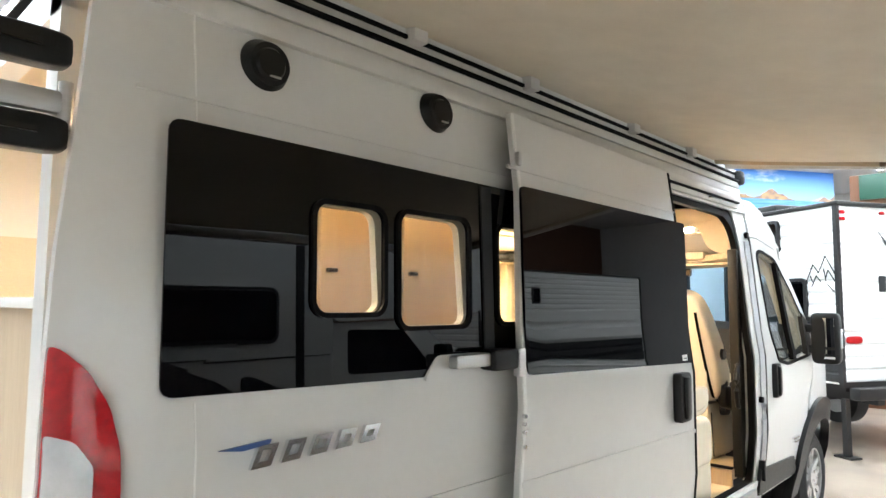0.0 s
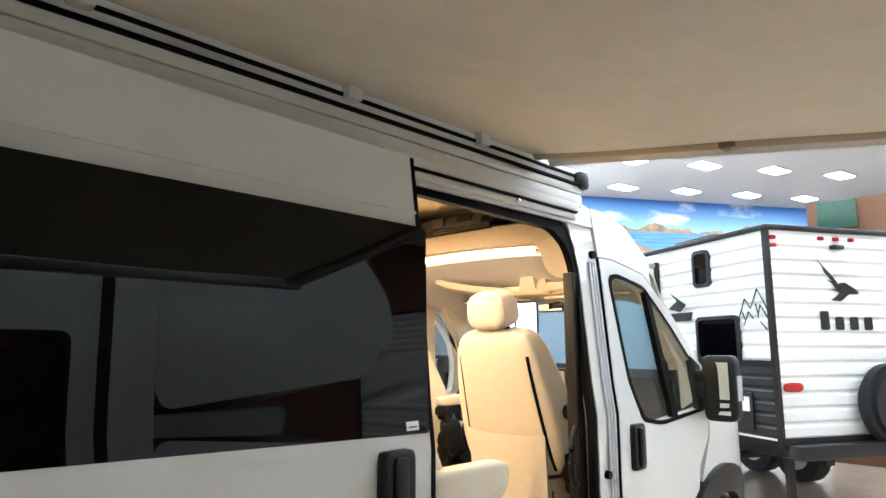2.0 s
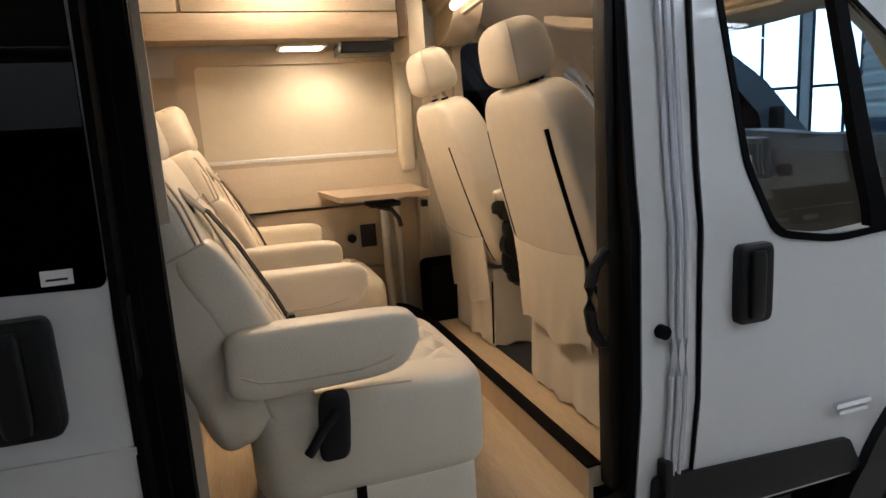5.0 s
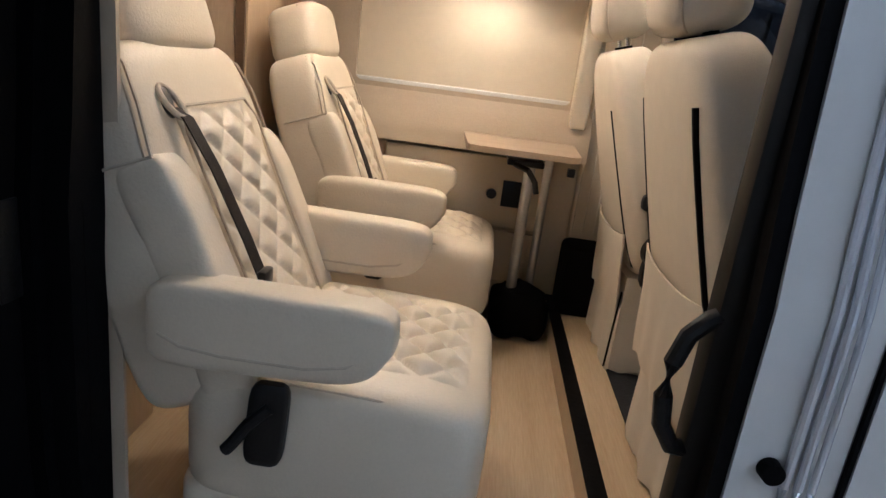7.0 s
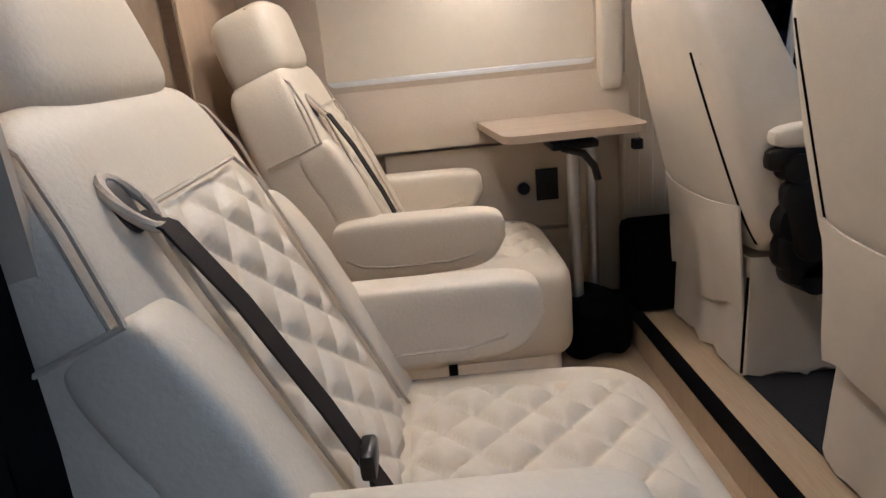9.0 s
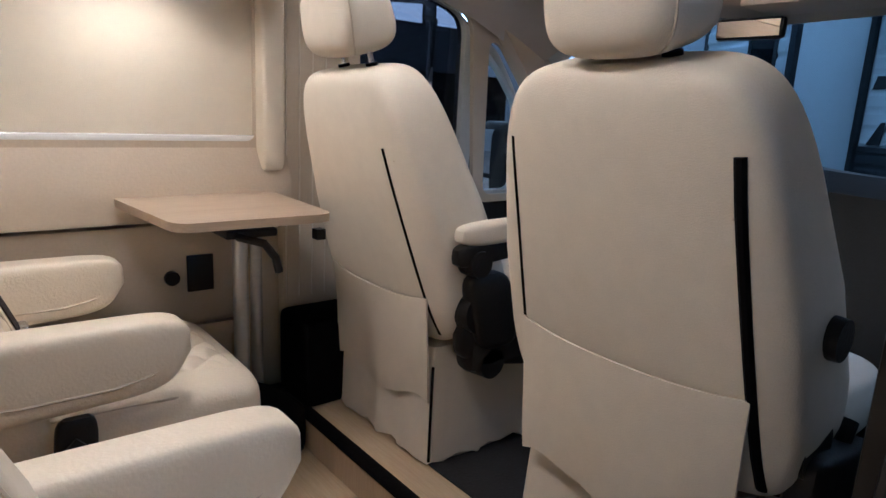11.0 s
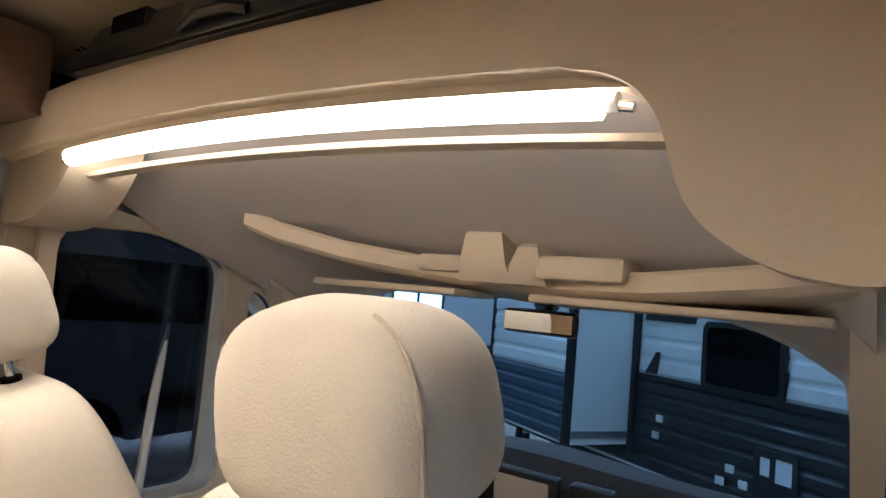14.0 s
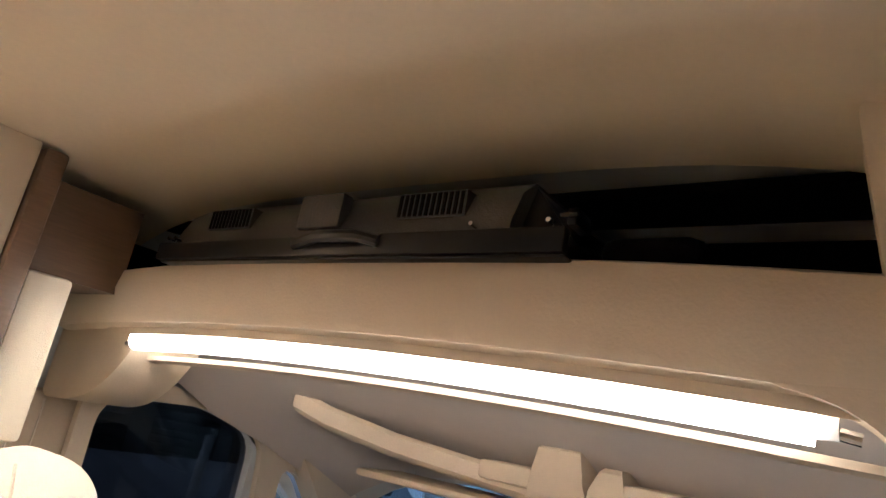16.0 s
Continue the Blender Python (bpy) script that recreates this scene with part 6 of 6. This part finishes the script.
    for k in range(4):
        b2 = sheet([(0.56 + 0.05 * k, 2.40 - 0.09 * k), (0.74 + 0.03 * k, 2.24 - 0.03 * k), (0.72 + 0.03 * k, 2.20 - 0.03 * k)], (), (), None, 0.004)
        me = bpy.data.meshes.new("tmp")
        b2.to_mesh(me)
        b2.free()
        bm.from_mesh(me)
        bpy.data.meshes.remove(me)
    for k in range(4):
        x0 = 0.54 + 0.17 * k
        b2 = sheet(soften([(x0, 1.76), (x0 + 0.1, 1.76), (x0 + 0.1, 1.93 - 0.05 * (k > 0)), (x0, 1.93 - 0.05 * (k > 0))], 0.02), (), (), None, 0.004)
        me = bpy.data.meshes.new("tmp")
        b2.to_mesh(me)
        b2.free()
        bm.from_mesh(me)
        bpy.data.meshes.remove(me)
    for v in bm.verts:
        v.co = Vector((0.002 - v.co.y, -v.co.x, v.co.z))
    bmesh.ops.recalc_face_normals(bm, faces=bm.faces[:])
    bm.to_mesh(em.data)
    bm.free()
    bm = bmesh.new()
    cyl(bm, (-0.22, -1.15, 1.1), (-0.03, -1.15, 1.1), 0.36, seg=40)
    bmesh.ops.bevel(bm, geom=[e for e in bm.edges if len(e.link_faces) == 2 and e.calc_face_angle(0) > 1], offset=0.05, segments=4, affect="EDGES")
    part("spare_wheel_cover", bm, GREYPLASTIC, t, "dark spare wheel cover")
    part("bumper", boxes((-0.14, -0.02, -W + 0.05, -0.05, 0.66, 0.78), bevel=0.01), BLACKTRIM, t)
    part("underbody", boxes((0.2, length, -2.1, -0.25, 0.7, 0.8)), BLACKTRIM, t)
    for x, y in ((0.25, -0.3), (length - 0.3, -0.3), (length - 0.3, -2.0)):
        jk = part("stabiliser_jack", boxes((x - 0.03, x + 0.03, y - 0.03, y + 0.03, 0.02, 0.62), (x - 0.1, x + 0.1, y - 0.08, y + 0.08, 0.0, 0.02)), BLACKTRIM, t, "black stabiliser jack")
    ac = part("air_conditioner", boxes((1.6, 2.4, -1.5, -0.8, 2.71, 2.95), bevel=0.06), GREYPLASTIC, t, "dark roof air conditioner")
    return t


trailer(TM, 3.75, "white ribbed aluminium travel trailer with charcoal lower band")

# second silver van on the driver's side


def plain_van(m, paint, label):
    t = thing("parked_van", label, "van", at=m)
    prof = [(0, 0.35), (0, 2.35), (0.15, 2.5), (3.9, 2.5), (4.4, 2.3), (4.95, 1.95), (5.7, 1.25), (6.0, 1.05), (6.1, 0.7), (6.1, 0.35), (5.6, 0.35), *arch(5.1, 0.33, 0.44, 5, 175, 12), (4.6, 0.35), (1.6, 0.35), *arch(1.15, 0.33, 0.44, 5, 175, 12), (0.65, 0.35)]
    part("body", sheet(soften(prof, 0.06), (), (), None, 2.0), paint, t)
    for y in (-0.008, 2.002):
        for pts, nm in (([(0.35, 1.45), (3.6, 1.4), (3.6, 2.0), (0.4, 2.0)], "side_window"), ([(4.05, 1.3), (4.9, 1.27), (4.85, 1.5), (4.4, 1.92), (4.05, 1.93)], "door_window")):
            part(nm, sheet(soften(pts, 0.05), (), (), lambda x, z: y, 0.006), DARKGLASS, t, "dark glass")
        part("wheel_arch", sheet(arch(5.1, 0.33, 0.58, 184, -4, 24) + arch(5.1, 0.33, 0.43, -4, 184, 24), (), (), lambda x, z: y - (0.03 if y < 1 else 0.0), 0.035), PLASTIC, t)
        part("rub_strip", boxes((1.7, 4.5, y - 0.01, y + 0.012, 0.6, 0.75)), PLASTIC, t)
        for x in (5.1, 1.15):
            wy = y + (0.02 if y < 1 else -0.24)
            wh = part("wheel", cyl(bmesh.new(), (x, wy, 0.33), (x, wy + 0.22, 0.33), 0.33, seg=36), TYRE, t, "black tyre")
            bm = bmesh.new()
            fy = y - 0.002 if y < 1 else y + 0.0
            for k in range(5):
                a = radians(72 * k + 90)
                cyl(bm, (x + 0.03 * math.cos(a), fy, 0.33 + 0.03 * math.sin(a)), (x + 0.2 * math.cos(a), fy, 0.33 + 0.2 * math.sin(a)), 0.025, seg=8)
            part("rim", bm, RIM, wh)
        bm = bmesh.new()
        cushion(bm, (5.0, y + (-0.15 if y < 1 else 0.15), 1.4), (0.12, 0.2, 0.4), 0.3, 0.4, 10)
        part("wing_mirror", bm, PLASTIC, t)
        bm = bmesh.new()
        cushion(bm, (4.15, y - (0.015 if y < 1 else -0.015), 1.12), (0.09, 0.04, 0.18), 0.3, 0.4, 8)
        part("door_handle", bm, PLASTIC, t)
    part("windscreen", loft_plain(), DARKGLASS, t)
    return t


def loft_plain():
    bm = bmesh.new()
    vs = [bm.verts.new(p) for p in ((4.96, 0.2, 1.955), (4.96, 1.8, 1.955), (5.66, 1.86, 1.30), (5.66, 0.14, 1.30))]
    bm.faces.new(vs)
    made = bmesh.ops.extrude_face_region(bm, geom=bm.faces[:])
    bmesh.ops.translate(bm, vec=(0.02, 0, 0.02), verts=[v for v in made["geom"] if isinstance(v, bmesh.types.BMVert)])
    bmesh.ops.recalc_face_normals(bm, faces=bm.faces[:])
    return bm


SILVER = material("silver_metallic_paint", (0.20, 0.22, 0.25), 0.3, 0.4, 0.05, 20, 0, 0.6)
plain_van(pose(4.95, 5.78, 0, 0, 0, 0), SILVER, "silver high-roof van parked alongside, near the shop counter")


# motorhome and trailer across the aisle, seen in the side glass
def motorhome(m):
    t = thing("motorhome", "white motorhome with black swoosh stripes and truck cab", "motorhome", at=m)
    part("coach", boxes((-2.6, 3.1, -2.3, 0, 0.55, 2.95), bevel=0.04), WHITEM, t, "white gloss coach body")
    part("over_cab", sheet(soften([(3.08, 1.56), (5.1, 1.62), (5.42, 1.8), (5.35, 2.2), (4.95, 2.7), (3.08, 2.9)], 0.15), (), (), lambda x, z: -2.25, 2.2), WHITEM, t, "rounded white over-cab bunk")
    cab = part("cab", sheet(soften([(3.06, 0.42), (6.3, 0.42), (6.42, 0.7), (6.36, 0.97), (5.9, 1.06), (4.85, 1.13), (4.2, 1.555), (3.06, 1.555)], 0.06), (), (), lambda x, z: -2.05, 1.95), WHITEM, t, "white truck cab")
    part("cab_window", sheet(soften([(3.32, 1.12), (4.42, 1.1), (4.02, 1.47), (3.32, 1.49)], 0.04), (), (), lambda x, z: -0.108, 0.012), DARKGLASS, cab)
    part("door_handle", boxes((3.4, 3.56, -0.1, -0.08, 0.96, 1.0), bevel=0.006), BLACKTRIM, cab)
    part("door_line", boxes((4.5, 4.512, -0.1, -0.094, 0.5, 1.12)), BLACKTRIM, cab)
    part("fender_vent", boxes((4.66, 4.92, -0.1, -0.09, 0.86, 0.92)), BLACKTRIM, cab)
    part("headlight", boxes((6.02, 6.3, -0.3, -0.088, 0.78, 0.93), bevel=0.02), CLEARLENS, cab)
    part("grille", boxes((6.38, 6.44, -1.7, -0.45, 0.6, 0.9), bevel=0.01), BLACKTRIM, cab)
    bm = bmesh.new()
    cushion(bm, (4.42, 0.06, 1.2), (0.12, 0.2, 0.26), 0.3, 0.4, 8)
    part("wing_mirror", bm, PLASTIC, cab)
    for a, b, c, d in ((1.3, 2.5, 1.44, 1.82), (-1.4, -0.2, 1.44, 1.9)):
        wn = part("window", sheet(rounded(a, b, c, d, 0.06), (), (), lambda x, z: 0.0, 0.012), DARKGLASS, t)
        part("window_trim", sheet(rounded(a - 0.03, b + 0.03, c - 0.03, d + 0.03, 0.08), [rounded(a, b, c, d, 0.06)], (), lambda x, z: 0.0, 0.016), BLACKTRIM, wn)
    for k, (pts, mat) in enumerate((
            ([(0.2, 1.42), (1.5, 1.34), (2.1, 1.12), (2.7, 0.72), (2.3, 0.68), (1.9, 0.96), (1.2, 1.24), (0.2, 1.36)], BLACKTRIM),
            ([(1.2, 1.18), (1.8, 1.0), (2.2, 0.7), (1.9, 0.66), (1.6, 0.88), (1.1, 1.06)], GREYPLASTIC),
            ([(2.2, 1.2), (2.7, 1.04), (3.05, 0.8), (2.6, 0.8), (2.2, 1.06)], BLACKTRIM),
            ([(-2.4, 1.0), (0.4, 0.92), (1.5, 0.66), (-2.4, 0.66)], GREYPLASTIC))):
        part("swoosh", sheet(soften(pts, 0.12), (), (), lambda x, z: 0.0, 0.006 + 0.002 * k), mat, t, "dark swoosh stripe")
    part("pinstripe", boxes((-2.5, 3.05, -0.01, 0.006, 1.29, 1.30)), BLACKTRIM, t)
    part("body_seam", boxes((2.70, 2.78, -0.01, 0.008, 0.6, 2.6)), BLACKTRIM, t)
    part("skirt", boxes((-2.5, 6.2, -2.0, -0.2, 0.28, 0.56)), BLACKTRIM, t)
    for x in (0.4, 5.6):
        for y in (-0.24, -1.9):
            wh = part("wheel", cyl(bmesh.new(), (x, y - 0.12, 0.38), (x, y + 0.12, 0.38), 0.38, seg=32), TYRE, t)
            part("rim", cyl(bmesh.new(), (x, y + 0.121, 0.38), (x, y + 0.13, 0.38), 0.21, seg=24), RIM, wh)
    return t


motorhome(pose(0.0, -3.3, 0, 0, 0, 0))
tr2 = trailer(pose(10.6, -8.0, 0), 7.5, "white travel trailer across the aisle", True)
